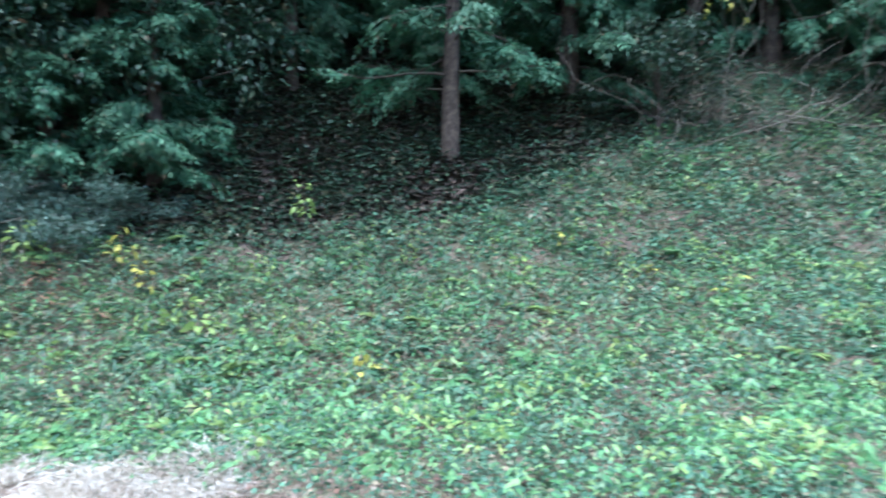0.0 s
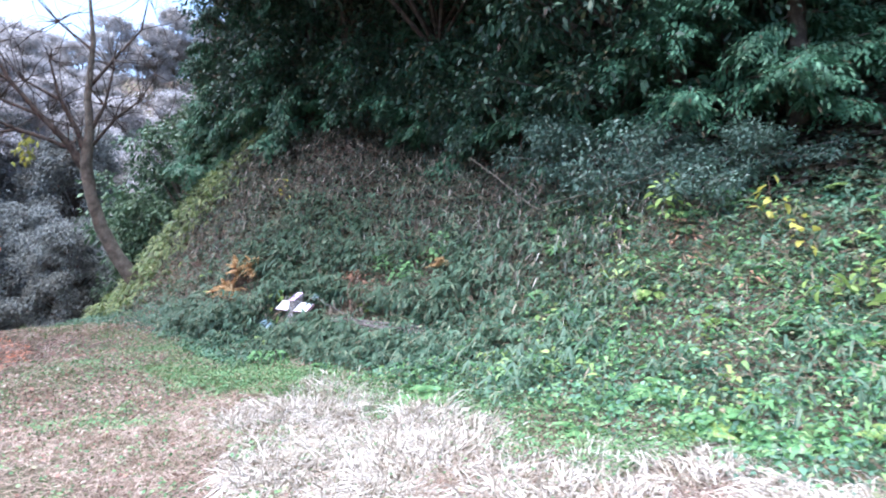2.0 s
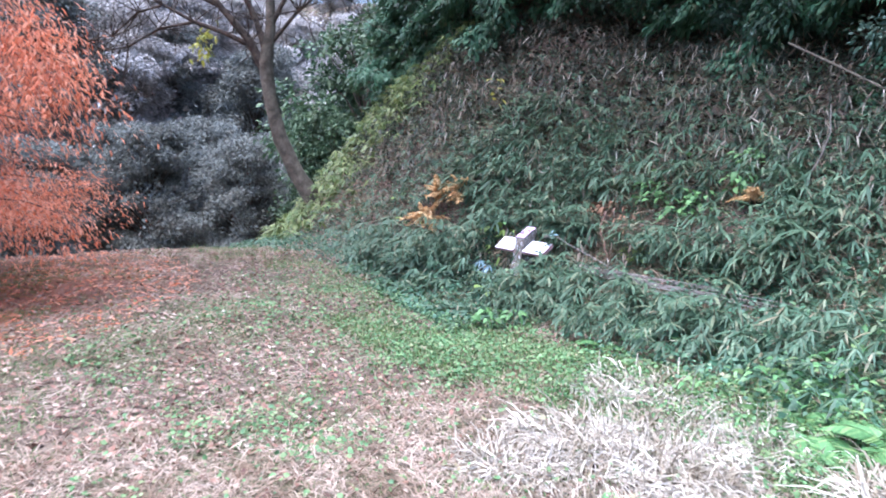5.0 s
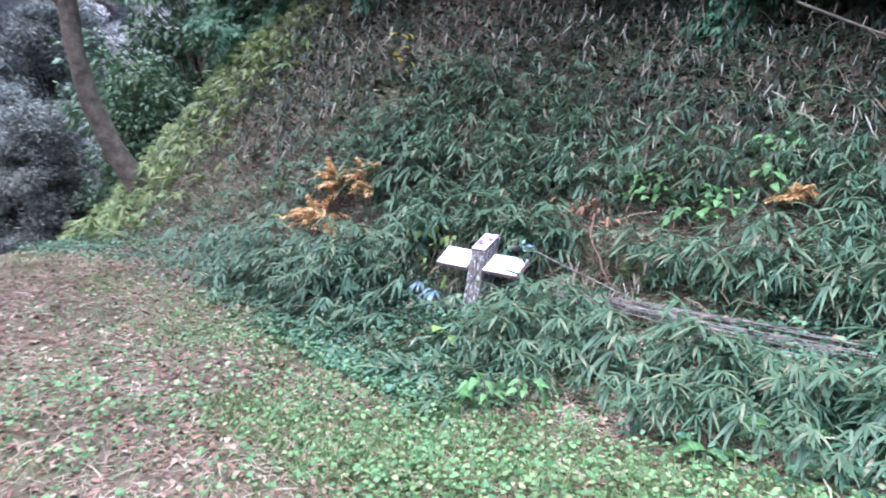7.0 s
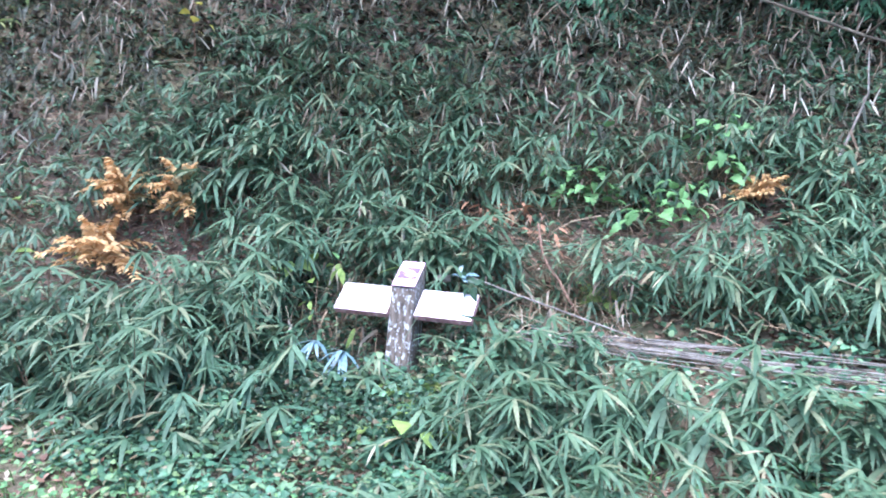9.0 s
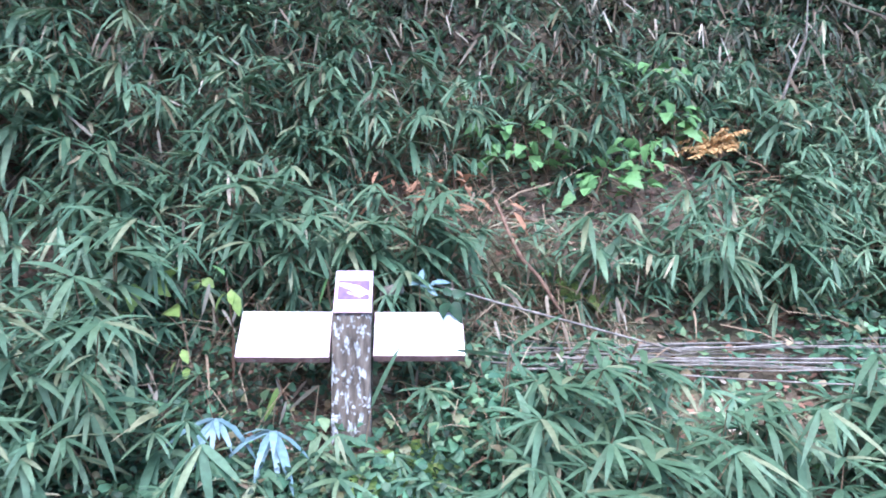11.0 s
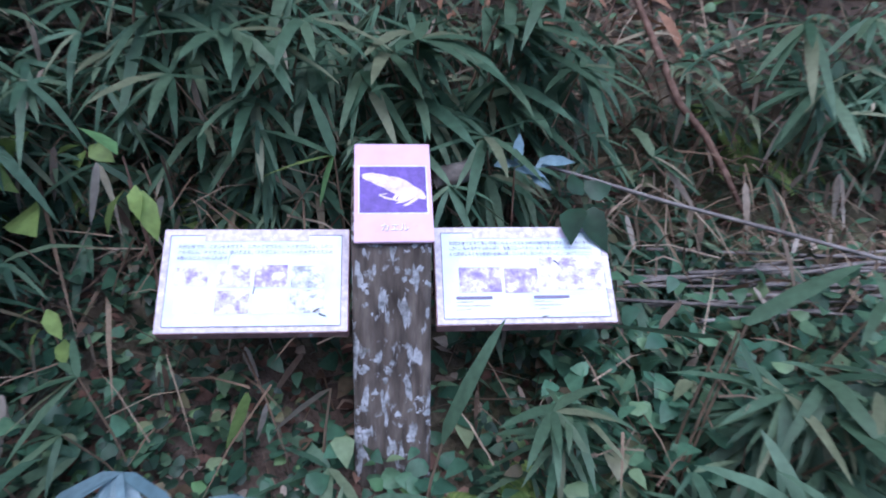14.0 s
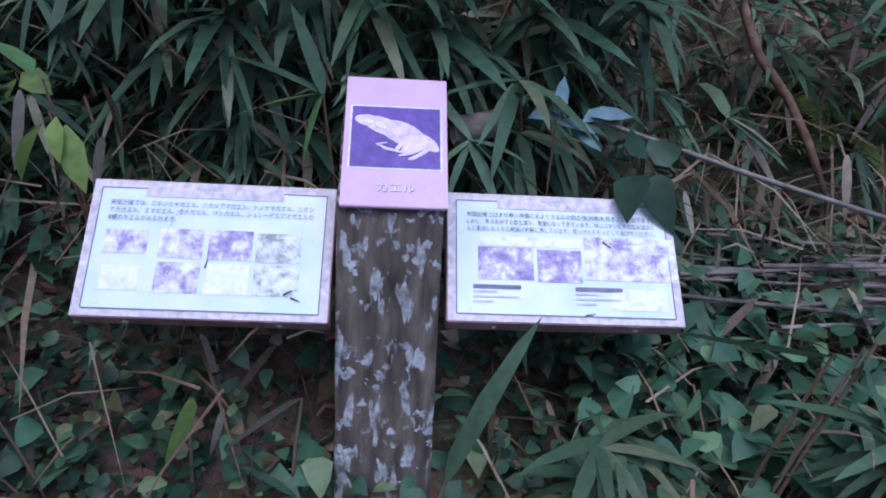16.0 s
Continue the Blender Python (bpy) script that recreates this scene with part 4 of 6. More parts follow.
    # a denser layer of the dark leaves where the shade is deepest
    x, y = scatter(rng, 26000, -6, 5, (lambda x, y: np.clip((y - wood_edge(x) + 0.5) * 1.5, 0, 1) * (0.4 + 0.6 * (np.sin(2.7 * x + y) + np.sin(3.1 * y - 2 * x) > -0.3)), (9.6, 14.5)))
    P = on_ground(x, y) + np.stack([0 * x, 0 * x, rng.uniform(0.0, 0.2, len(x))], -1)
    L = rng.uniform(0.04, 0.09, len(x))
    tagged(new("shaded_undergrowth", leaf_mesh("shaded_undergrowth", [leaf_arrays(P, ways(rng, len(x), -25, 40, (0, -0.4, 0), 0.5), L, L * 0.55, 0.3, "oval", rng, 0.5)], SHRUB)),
           "dark green undergrowth on the floor of the wood, deepening its shade", "undergrowth", kind="stuff")
    # the same darkened litter carries the painted shade down the bank
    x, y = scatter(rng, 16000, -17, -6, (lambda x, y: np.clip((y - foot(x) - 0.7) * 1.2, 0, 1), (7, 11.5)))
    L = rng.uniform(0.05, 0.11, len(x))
    tagged(new("shade_toned_litter", leaf_mesh("shade_toned_litter", [leaf_arrays(on_ground(x, y, 0.02), ways(rng, len(x), -12, 25), L, L * rng.uniform(0.5, 0.9, len(x)), -0.1, "chip", rng, 0.35, 0.3)], SHADE_LITTER)),
           "leaf litter high on the bank, its colour darkened for shade", "fallen leaves", kind="stuff")
    # fine blades and small sprays all over the slope
    x, y = scatter(rng, 46000, -7.5, 9, (lambda x, y: np.clip((y - np.interp(x, (-6, -3.5, -1.5, 2), (5.7, 5.6, 4.7, 3.0))) * 1.2, 0, 1) * (y < wood_edge(x)) * np.where(np.sin(2.6 * x - 1.2 * y) + np.sin(3.3 * y + 1.9 * x + 1) > -0.4, 1, 0.3), (3, 15)))
    L = rng.uniform(0.08, 0.24, len(x))
    tagged(new("slope_grass", leaf_mesh("slope_grass", [leaf_arrays(on_ground(x, y, 0.02), ways(rng, len(x), 10, 75, (0, -0.5, 0), 0.6), L, rng.uniform(0.004, 0.012, len(x)), 0.7, "grass", rng, 0.6)], SLOPE)),
           "thin arching blades among the leaves on the slope", "grass", kind="stuff")
    x, y = scatter(rng, 2600, -7.8, 6, (lambda x, y: np.interp(x, (-7.8, -4, 6), (1, 0.6, 0.25)) * np.clip((y - np.interp(x, (-6, -3.5, -1.5, 2), (6.0, 6.0, 5.2, 4.0))) * 1.2, 0, 1) * (y < wood_edge(x)), (4, 12)))
    tagged(new("slope_bamboo_grass", leaf_mesh("slope_bamboo_grass", [fan_fill(rng, x, y, 0.05, 0.25, 0.07, 0.15, 0.15, 6)], SASA)),
           "sprays of low bamboo grass on the slope", "bamboo grass", kind="stuff")
    # short grass on and beside the path
    def lawn(x, y):
        patch = np.sin(1.3 * x + 0.5 * y) + np.sin(1.9 * y - 0.7 * x + 1) + 0.6 * np.sin(4.1 * x + 2.2 * y)
        g = np.where(patch > 0.0, 1.0, 0.25)
        g = np.where((np.abs(y - strip_y(x)) < 0.6) & (x > -9.8 + 0.4 * np.sin(5 * y)) & (x < -5.9), 3.0, g * np.where(y < 2.4, 1.3, 0.6))
        return np.clip(g * np.where(y < foot(x) - 0.9, 1, 0.1) * np.clip(1.1 - np.abs(x + 8) * 0.05, 0.2, 1), 0, 2)
    x, y = scatter(rng, 100000, -17, 4, (lambda x, y: lawn(x, y) / 2, (-1, 6.8)))
    L = rng.uniform(0.03, 0.11, len(x)) * np.where((np.abs(y - strip_y(x)) < 0.6) & (x < -5.9), 1.9, 1)
    tagged(new("path_grass", leaf_mesh("path_grass", [leaf_arrays(on_ground(x, y), ways(rng, len(x), 20, 85), L, rng.uniform(0.003, 0.007, len(x)), 0.4, "grass", rng, 0.6)], GRASS)),
           "short green grass in patches on the path", "grass", kind="stuff")
    def weedy(x, y):
        ragged = np.sin(2.7 * x + 1.1 * y) + np.sin(3.9 * y - 1.7 * x) + 0.8 * np.sin(8.3 * x + 5.1 * y)
        strip = np.exp(-((y - strip_y(x) + 0.12 * ragged) / 0.55) ** 2) * np.interp(x, (-10.6, -9.4), (0.2, 1))
        return np.clip(0.75 * strip + np.where(ragged > 0.9, 0.3, 0.05) * (x > -11.5), 0, 1) * (y < foot(x) - 0.3)
    x, y = scatter(rng, 27000, -13, -3.5, (weedy, (2.5, 6.9)))
    P = on_ground(x, y, 0.02) + np.stack([0 * x, 0 * x, rng.uniform(0, 0.06, len(x))], -1)
    L = rng.uniform(0.012, 0.036, len(x))
    tagged(new("clover_patch", leaf_mesh("clover_patch", [leaf_arrays(P, ways(rng, len(x), -10, 40), L, L * 0.8, 0.2, "oval", rng, 0.4)], WEED)),
           "low bright green clover and weeds beside the path", "weeds", kind="stuff")
    # bleached dry blades lying on the path
    x, y = scatter(rng, 100000, -16, 3, (lambda x, y: np.where(np.sin(1.1 * x - 0.6 * y + 2) + np.sin(2.1 * y + 0.5 * x) > -0.3, 1, 0.2) * np.where(y < foot(x) - 0.4, 1, 0), (0, 6.6)))
    L = rng.uniform(0.05, 0.16, len(x))
    tagged(new("withered_path_grass", leaf_mesh("withered_path_grass", [leaf_arrays(on_ground(x, y, 0.01), ways(rng, len(x), 0, 40), L, rng.uniform(0.003, 0.007, len(x)), 0.3, "grass", rng, 0.6)], TAN)),
           "withered tan grass trodden flat on the path", "grass", kind="stuff")
    x, y = scatter(rng, 45000, -8, -1, (lambda x, y: np.where(np.sin(2.1 * x - 1.6 * y + 2) + np.sin(3.1 * y + 1.5 * x) > -0.7, 1, 0.2) * np.clip((y - 2.3 + 0.3 * np.sin(3 * x)) * 2, 0, 1), (2.2, 5.2)))
    L = rng.uniform(0.06, 0.2, len(x))
    tagged(new("withered_path_grass", leaf_mesh("withered_path_grass", [leaf_arrays(on_ground(x, y, 0.01), ways(rng, len(x), 5, 60), L, rng.uniform(0.003, 0.007, len(x)), 0.6, "grass", rng, 0.6)], TAN)),
           "withered tan grass standing beside the path", "grass", kind="stuff")
    # needles under the rust-coloured conifers
    n = 14000
    a, r = rng.uniform(0, 6.28, n), 4.6 * np.sqrt(rng.random(n))
    x, y = -13.5 + np.cos(a) * r, -0.6 + np.sin(a) * r
    tagged(new("fallen_needles", leaf_mesh("fallen_needles", [leaf_arrays(on_ground(x, y, 0.015), ways(rng, n, -5, 20), rng.uniform(0.04, 0.1, n), 0.02, 0, "chip", rng, 0.3)], REDWOOD)),
           "rust-red needles carpeting the ground", "fallen needles", kind="stuff")


build_groundcover()


def build_tussocks():
    rng = np.random.default_rng(31)
    clumps = []
    for v in range(5):
        n = 420
        a, r = rng.uniform(0, 6.28, n), 0.2 * np.sqrt(rng.random(n))
        P = np.stack([np.cos(a) * r, np.sin(a) * r, rng.uniform(0, 0.05, n)], -1)
        lay = rng.normal(0, 0.5, 2)
        d = np.stack([np.cos(a) * rng.uniform(0.1, 1.0, n) + lay[0], np.sin(a) * rng.uniform(0.1, 1.0, n) + lay[1], rng.uniform(0.15, 1.1, n)], -1) + rng.normal(0, 0.45, (n, 3))
        clumps.append(leaf_mesh("blade_clump", [leaf_arrays(P, d, rng.uniform(0.08, 0.28, n), rng.uniform(0.004, 0.010, n), rng.uniform(0.3, 1.6, n), "grass", rng, 0.7)], STRAW))
    front_x, front_y = (-7.6, -5.3, -4.4, -2.6, -1.2), (4.6, 3.55, 3.35, 3.85, 4.9)
    rear_x, rear_y = (-7.6, -6.4, -5.2, -4.1, -2.4, -1.2), (5.2, 5.75, 5.7, 5.45, 5.65, 5.7)
    for px in np.arange(-7.5, -1.2, 0.36):
        for py in np.arange(3.3, 6.0, 0.36):
            x, y = px + rng.normal(0, 0.13), py + rng.normal(0, 0.13)
            inside = min(y - np.interp(x, front_x, front_y), np.interp(x, rear_x, rear_y) - y)
            bare = math.hypot(x + 3.4, (y - 5.1) * 0.7) < 0.34
            if inside < 0 or bare or rng.random() < (0.55 if inside < 0.3 else 0.2):
                continue
            g = float(ground_z(x, y))
            ob = thing("dry_grass_tussock", Matrix.Translation((x, y, g)), "bleached whitish dry grass tussock lying flattened", "dry grass", "dry grass beside the path")
            for j in range(3):
                c = part("blade_clump", clumps[int(rng.integers(5))], None, ob)
                ox, oy, s = rng.normal(0, 0.15), rng.normal(0, 0.15), rng.uniform(0.85, 1.4)
                c.matrix_local = Matrix.Translation((ox, oy, float(ground_z(x + ox, y + oy)) - g - 0.01)) @ Matrix.Rotation(rng.uniform(0, 6.28), 4, "Z") @ Matrix.Scale(s, 4)


build_tussocks()


def sapling(name, x, y, h, mat, n, L, W, label, cat, group="", shape="oval", seed=0, spread=0.2, z=None):
    """A small upright plant: stem, twigs and single leaves as parts."""
    rng = np.random.default_rng(seed + 100)
    g = float(ground_z(x, y))
    ob = thing(name, Matrix.Translation((x, y, g)), label, cat, group)
    lean = rng.normal(0, 0.06, 2)
    stem = [(0, 0, -0.03), (lean[0] * 0.5, lean[1] * 0.5, h * 0.5), (lean[0], lean[1], h)]
    part("stem", tubes_mesh("stem", [tube_arrays(stem, (0.006, 0.004, 0.002), 6)], VINE), None, ob)
    share = None
    for k in range(n):
        u = rng.uniform(0.35, 1.0)
        a = rng.uniform(0, 6.28)
        r = spread * (1.15 - u * 0.6) * rng.uniform(0.2, 1)
        p = np.array([lean[0] * u + math.cos(a) * r, lean[1] * u + math.sin(a) * r, h * u])
        if share is None or k % 4 == 0:
            v = leaf_arrays(np.zeros((1, 3)), np.array([[1.0, 0, 0.1]]), L * rng.uniform(0.8, 1.2), W, 0.35, shape, rng, 0.2)
            share = leaf_mesh("leaf", [v], mat)
        o = part("leaf", share, None, ob)
        o.matrix_local = Matrix.Translation(p) @ Matrix.Rotation(a + rng.normal(0, 0.4), 4, "Z") @ Matrix.Rotation(rng.normal(0.1, 0.4), 4, "Y") @ Matrix.Rotation(rng.normal(0, 0.4), 4, "X") @ Matrix.Scale(rng.uniform(0.7, 1.15), 4)
    return ob


def feather_shrub(name, x, y, h, reach, n, mat, label, cat, group, seed):
    """A low shrub: a short stem and arching feathered sprigs, each a part."""
    rng = np.random.default_rng(seed + 300)
    ob = thing(name, Matrix.Translation((x, y, float(ground_z(x, y)))), label, cat, group)
    part("stem", tubes_mesh("stem", [tube_arrays([(0, 0, -0.05), (0.01, -0.02, h * 0.5), (0, -0.03, h)], (0.007, 0.005, 0.004), 6)], VINE), None, ob)
    for k in range(n):
        a, e = rng.uniform(0, 6.28), rng.uniform(-0.1, 1.3)
        L = reach * rng.uniform(0.55, 1.1)
        t = np.repeat(np.linspace(0.15, 1, 15), 2)
        side = np.tile([1.0, -1.0], 15)
        rib = np.stack([t * L * math.cos(e), 0.06 * L * np.sin(3 * t), t * L * math.sin(e) - 0.35 * L * t * t], -1)
        d = np.stack([0.8 + 0 * t, side, rng.normal(0, 0.35, 30)], -1)
        ll = L * 0.24 * (1.15 - 0.75 * t) + 0.012
        s = part("sprig", leaf_mesh("sprig", [leaf_arrays(rib, d, ll, ll * 0.34, 0.25, "oval", rng, 0.5)], mat), None, ob)
        s.matrix_local = Matrix.Translation((0, -0.03, h * rng.uniform(0.5, 1.0))) @ Matrix.Rotation(a, 4, "Z")


def build_saplings():
    yl = "sapling with bright yellow autumn leaves on the slope"
    for k, (x, y, h, n) in enumerate(((-4.41, 9.41, 0.7, 12), (-3.95, 9.1, 0.5, 10), (-1.0, 6.9, 0.45, 9), (-13.03, 8.28, 0.6, 8), (2.6, 9.6, 0.3, 5), (1.6, 10.4, 0.3, 6), (3.4, 9.0, 0.3, 5))):
        sapling("yellow_sapling", x, y, h, YELLOW, n, 0.13, 0.08, yl, "sapling", "yellow saplings", seed=k, spread=0.17)
    for k, (x, y, h, n) in enumerate(((-2.3, 10.7, 0.75, 26), (0.9, 9.6, 0.4, 12), (-5.32, 8.85, 1.0, 26), (-13.6, 7.1, 0.15, 6), (-9.98, 6.3, 0.12, 12), (-11.03, 7.26, 0.12, 6), (-3.3, 8.65, 0.35, 22), (-2.9, 8.4, 0.3, 18), (-3.6, 8.5, 0.3, 16), (-11.2, 7.2, 0.22, 8), (-13.0, 6.9, 0.2, 6), (-11.9, 6.3, 0.12, 6))):
        sapling("pale_green_sapling", x, y, h, LIME, n, 0.13, 0.075, "young plant with pale yellowish green leaves", "sapling", "pale green saplings", seed=20 + k, spread=0.26)
    for k, (x, y, h, reach, n) in enumerate(((-12.6, 6.95, 0.22, 0.36, 30), (-12.6, 7.15, 0.42, 0.34, 24), (-12.15, 7.2, 0.5, 0.28, 18), (-8.58, 8.3, 0.2, 0.22, 22))):
        feather_shrub("orange_shrub", x, y, h, reach, n, ORANGE, "small shrub with feathery orange autumn leaves", "shrub", "orange shrubs", 40 + k)
    for k, (x, y, n) in enumerate(((-9.2, 5.75, 26), (-9.05, 5.85, 20))):
        sapling("leafy_herb", x, y, 0.2, BRIGHT, n, 0.08, 0.045, "bright green leafy herb at the edge of the path", "herb", "leafy herbs", "lobed", 120 + k, 0.17)
    for k, (x, y, h, n) in enumerate(((-9.55, 8.1, 0.35, 22), (-9.3, 8.0, 0.3, 16), (-9.05, 8.1, 0.35, 18), (-8.8, 8.25, 0.4, 18), (-9.85, 8.1, 0.35, 12), (-8.95, 8.5, 0.4, 16), (-9.7, 8.45, 0.3, 8))):
        sapling("broadleaf_plant", x, y, h, BRIGHT, int(n * 1.9), 0.09, 0.062, "bright green plant with broad lobed leaves", "plant", "broad-leaved plants on the bank", "lobed", 60 + k, 0.26)
    for k, (x, y, h, n) in enumerate(((-10.12, 7.85, 0.3, 40), (-9.95, 7.95, 0.25, 26), (-4.25, 8.4, 0.3, 24), (-5.05, 8.5, 0.5, 34), (-5.2, 8.95, 0.35, 30), (-9.85, 7.75, 0.3, 24), (-10.3, 7.95, 0.2, 22))):
        sapling("withered_fern", x, y, h, RUSSET, n, 0.11, 0.022, "withered russet brown fern on the bank", "fern", "withered ferns", "oval", 80 + k, 0.3)


build_saplings()


def fern_kind(rng, mat, size):
    ob = thing("fern", Matrix(), "green fern with arching feathered fronds", "fern", "ferns on the slope")
    for f in range(6):
        a = f * 1.05 + rng.normal(0, 0.2)
        n = 22
        t = np.repeat(np.linspace(0.12, 1, n), 2)
        side = np.tile([1.0, -1.0], n)
        L = size * rng.uniform(0.8, 1.2)
        rib = np.stack([t * L * 0.9, 0 * t, L * (0.75 * t - 0.75 * t * t) + 0.02], -1)
        d = np.stack([0.45 + 0 * t, side, -0.15 + 0 * t], -1)
        ll = L * 0.26 * np.sin(np.clip(t * 2.9, 0.25, 3.0)) + 0.006
        v, q, k = leaf_arrays(rib, d, ll, ll * 0.3, 0.15, "oval", rng, 0.1)
        fr = part("frond", leaf_mesh("frond", [(v, q, k)], mat), None, ob)
        fr.matrix_local = Matrix.Rotation(a, 4, "Z")
        pts = [tuple(r) for r in rib[::8]]
        st = part("rib", tubes_mesh("rib", [tube_arrays(pts, [0.0018] * len(pts), 4)], mat), None, fr)
    return ob


def build_ferns():
    rng = np.random.default_rng(41)
    kinds = [fern_kind(rng, BRIGHT, 0.34), fern_kind(rng, IVY, 0.4), fern_kind(rng, LIME, 0.2), fern_kind(rng, LIME, 0.3)]
    spots = [(-9.37, 7.6, 2), (-9.45, 7.65, 2), (-10.14, 6.6, 2), (-3.0, 8.2, 0), (-2.6, 7.4, 0), (-1.9, 6.9, 0), (-4.1, 6.5, 0), (-3.6, 6.3, 0), (-4.5, 6.2, 0), (-2.2, 8.1, 0), (-8.0, 6.5, 0), (-7.6, 6.7, 0), (-10.75, 7.3, 2)]
    spots += [(-3.65, 6.4, 0), (-3.3, 6.1, 0), (-2.9, 6.3, 0), (-1.2, 5.6, 0), (-0.6, 5.2, 0), (0.3, 5.9, 0), (-8.1, 6.0, 0), (-6.44, 8.05, 0), (-6.2, 7.9, 0), (-4.4, 7.0, 0), (-5.7, 6.6, 0)]
    for _ in range(95):
        spots.append((rng.uniform(-7, 5), rng.uniform(5.6, 10.2), int(rng.choice([0, 1, 0, 3]))))
    seen = set()
    for x, y, k in spots:
        m = Matrix.Translation((x, y, float(ground_z(x, y)))) @ Matrix.Rotation(rng.uniform(0, 6.28), 4, "Z") @ Matrix.Rotation(radians(12), 4, "X") @ Matrix.Scale(rng.uniform(0.7, 1.1), 4)
        if k not in seen:
            seen.add(k)
            kinds[k].matrix_world = m
        else:
            copy_thing(kinds[k], m).matrix_basis = m


build_ferns()


# ---- canes, sticks and single leaves round the sign ----
def build_canes():
    rng = np.random.default_rng(51)
    ob = thing("cane_bundle", Matrix.Translation((-8.7, 7.14, -0.09)), "bundle of thin grey weathered canes lying along the bank", "canes")
    for k in range(24):
        x0, x1 = -9.95 + rng.uniform(0, 0.5), -7.55 + rng.uniform(-0.7, 0.35)
        y0, y1 = 7.2 + rng.normal(0, 0.07), 7.36 + rng.normal(0, 0.13)
        z0, z1 = -0.045 + rng.uniform(-0.05, 0.03), -0.06 + rng.uniform(-0.05, 0.05)
        pts = [(x0 + (x1 - x0) * u + 8.7, y0 + (y1 - y0) * u + 0.02 * math.sin(u * 5 + k) - 7.2, z0 + (z1 - z0) * u + 0.02 * math.sin(u * 4 + 2 * k) + 0.1) for u in np.linspace(0, 1, 8)]
        r = rng.uniform(0.0024, 0.005)
        part("cane", tubes_mesh("cane", [tube_arrays(pts, [r * (1 - 0.4 * u) for u in np.linspace(0, 1, 8)], 6)], CANE), None, ob)

    def stick(name, pts, radii, mat, label, cat="stick"):
        tagged(new(name, tubes_mesh(name, [tube_arrays(pts, radii, 7, 0.08, rng)], mat)), label, cat)
    stick("dry_stick", [(-10.06, 7.08, 0.254), (-9.8, 7.07, 0.185), (-9.55, 7.08, 0.12), (-9.1, 7.1, 0.0)], (0.004, 0.0045, 0.005, 0.004), CANE, "thin grey dry stick slanting behind the sign")
    stick("woody_vine", [(-9.80, 7.55, 0.52), (-9.735, 7.42, 0.37), (-9.69, 7.40, 0.29), (-9.62, 7.38, 0.22), (-9.565, 7.35, 0.14), (-9.48, 7.36, 0.02), (-9.42, 7.4, -0.12)], (0.008, 0.009, 0.009, 0.0085, 0.008, 0.006, 0.005), VINE, "reddish brown woody vine hanging down the bank", "vine")
    stick("bare_twig", [(-8.17, 8.45, 0.95), (-8.1, 8.5, 1.15), (-8.04, 8.5, 1.35), (-8.06, 8.5, 1.6)], (0.008, 0.007, 0.006, 0.004), BARK_DEAD, "thin pale bare twig standing on the bank", "twig")
    stick("stump_log", [(-10.26, 7.1, 0.21), (-10.22, 7.11, 0.215), (-10.18, 7.13, 0.22)], (0.022, 0.024, 0.021), BARK_DEAD, "short grey cut log end behind the sign", "log")

    def spray(name, place, leaves, mat, label, shape="oval"):
        """A twig with a few single leaves: each (dx, dy, dz, yaw, pitch, length, width)."""
        t = thing(name, Matrix.Translation(place), label, "leafy twig")
        for dx, dy, dz, yaw, pit, L, W in leaves:
            o = part("leaf", leaf_mesh("leaf", [leaf_arrays(np.zeros((1, 3)), np.array([[1.0, 0, 0]]), L, W, 0.15, shape, rng, 0.1)], mat), None, t)
            o.matrix_local = Matrix.Translation((dx, dy, dz)) @ Matrix.Rotation(radians(yaw), 4, "Z") @ Matrix.Rotation(radians(-pit), 4, "Y") @ Matrix.Rotation(radians(25), 4, "X")
        pts = [(0, 0.02, -0.45), (0.01, 0.02, -0.2), (0, 0, 0)]
        part("twig", tubes_mesh("twig", [tube_arrays(pts, (0.003, 0.0025, 0.0015), 5)], VINE), None, t)
        return t
    spray("lime_leafed_twig", (-10.79, 6.95, 0.255), [(0, -0.02, -0.01, 200, -55, 0.085, 0.05), (0.03, -0.02, -0.01, 300, -60, 0.09, 0.036), (0.02, -0.02, 0, 280, -50, 0.06, 0.03)], LIME, "twig with large yellow-green oval leaves beside the panel")
    spray("green_leafed_twig", (-10.80, 6.97, 0.29), [(0, -0.02, 0.01, 150, 30, 0.09, 0.045)], BRIGHT, "twig with a single broad green leaf")
    spray("lime_leafed_twig", (-10.98, 7.2, 0.22), [(0, 0, 0, 180, -10, 0.06, 0.045), (0.01, 0, 0, 340, -20, 0.06, 0.045), (0, 0, -0.01, 260, -30, 0.05, 0.04)], LIME, "twig with three round lime leaves")
    spray("ivy_sprig", (-10.005, 6.99, 0.21), [(0, -0.02, 0, 250, -35, 0.07, 0.055), (0.02, -0.02, 0, 305, -42, 0.085, 0.05), (-0.01, 0, 0.01, 180, 5, 0.06, 0.05), (0.02, 0, 0.02, 20, 20, 0.055, 0.05), (0, 0, 0.02, 90, 40, 0.05, 0.045)], SHRUB, "dark green ivy sprig lying over the panel's edge", "heart")
    spray("bluish_leafed_twig", (-10.11, 7.07, 0.25), [(0, 0, 0.01, 70, 55, 0.06, 0.024), (0.04, 0, 0, 30, 15, 0.07, 0.026), (0.05, 0, 0.01, 10, 5, 0.07, 0.028), (0.03, -0.01, -0.01, 330, -20, 0.05, 0.025), (0.0, -0.01, 0, 340, 0, 0.06, 0.03), (-0.04, 0, 0, 20, 5, 0.06, 0.03)], BLUELEAF, "twig with glossy bluish green leaves behind the sign")
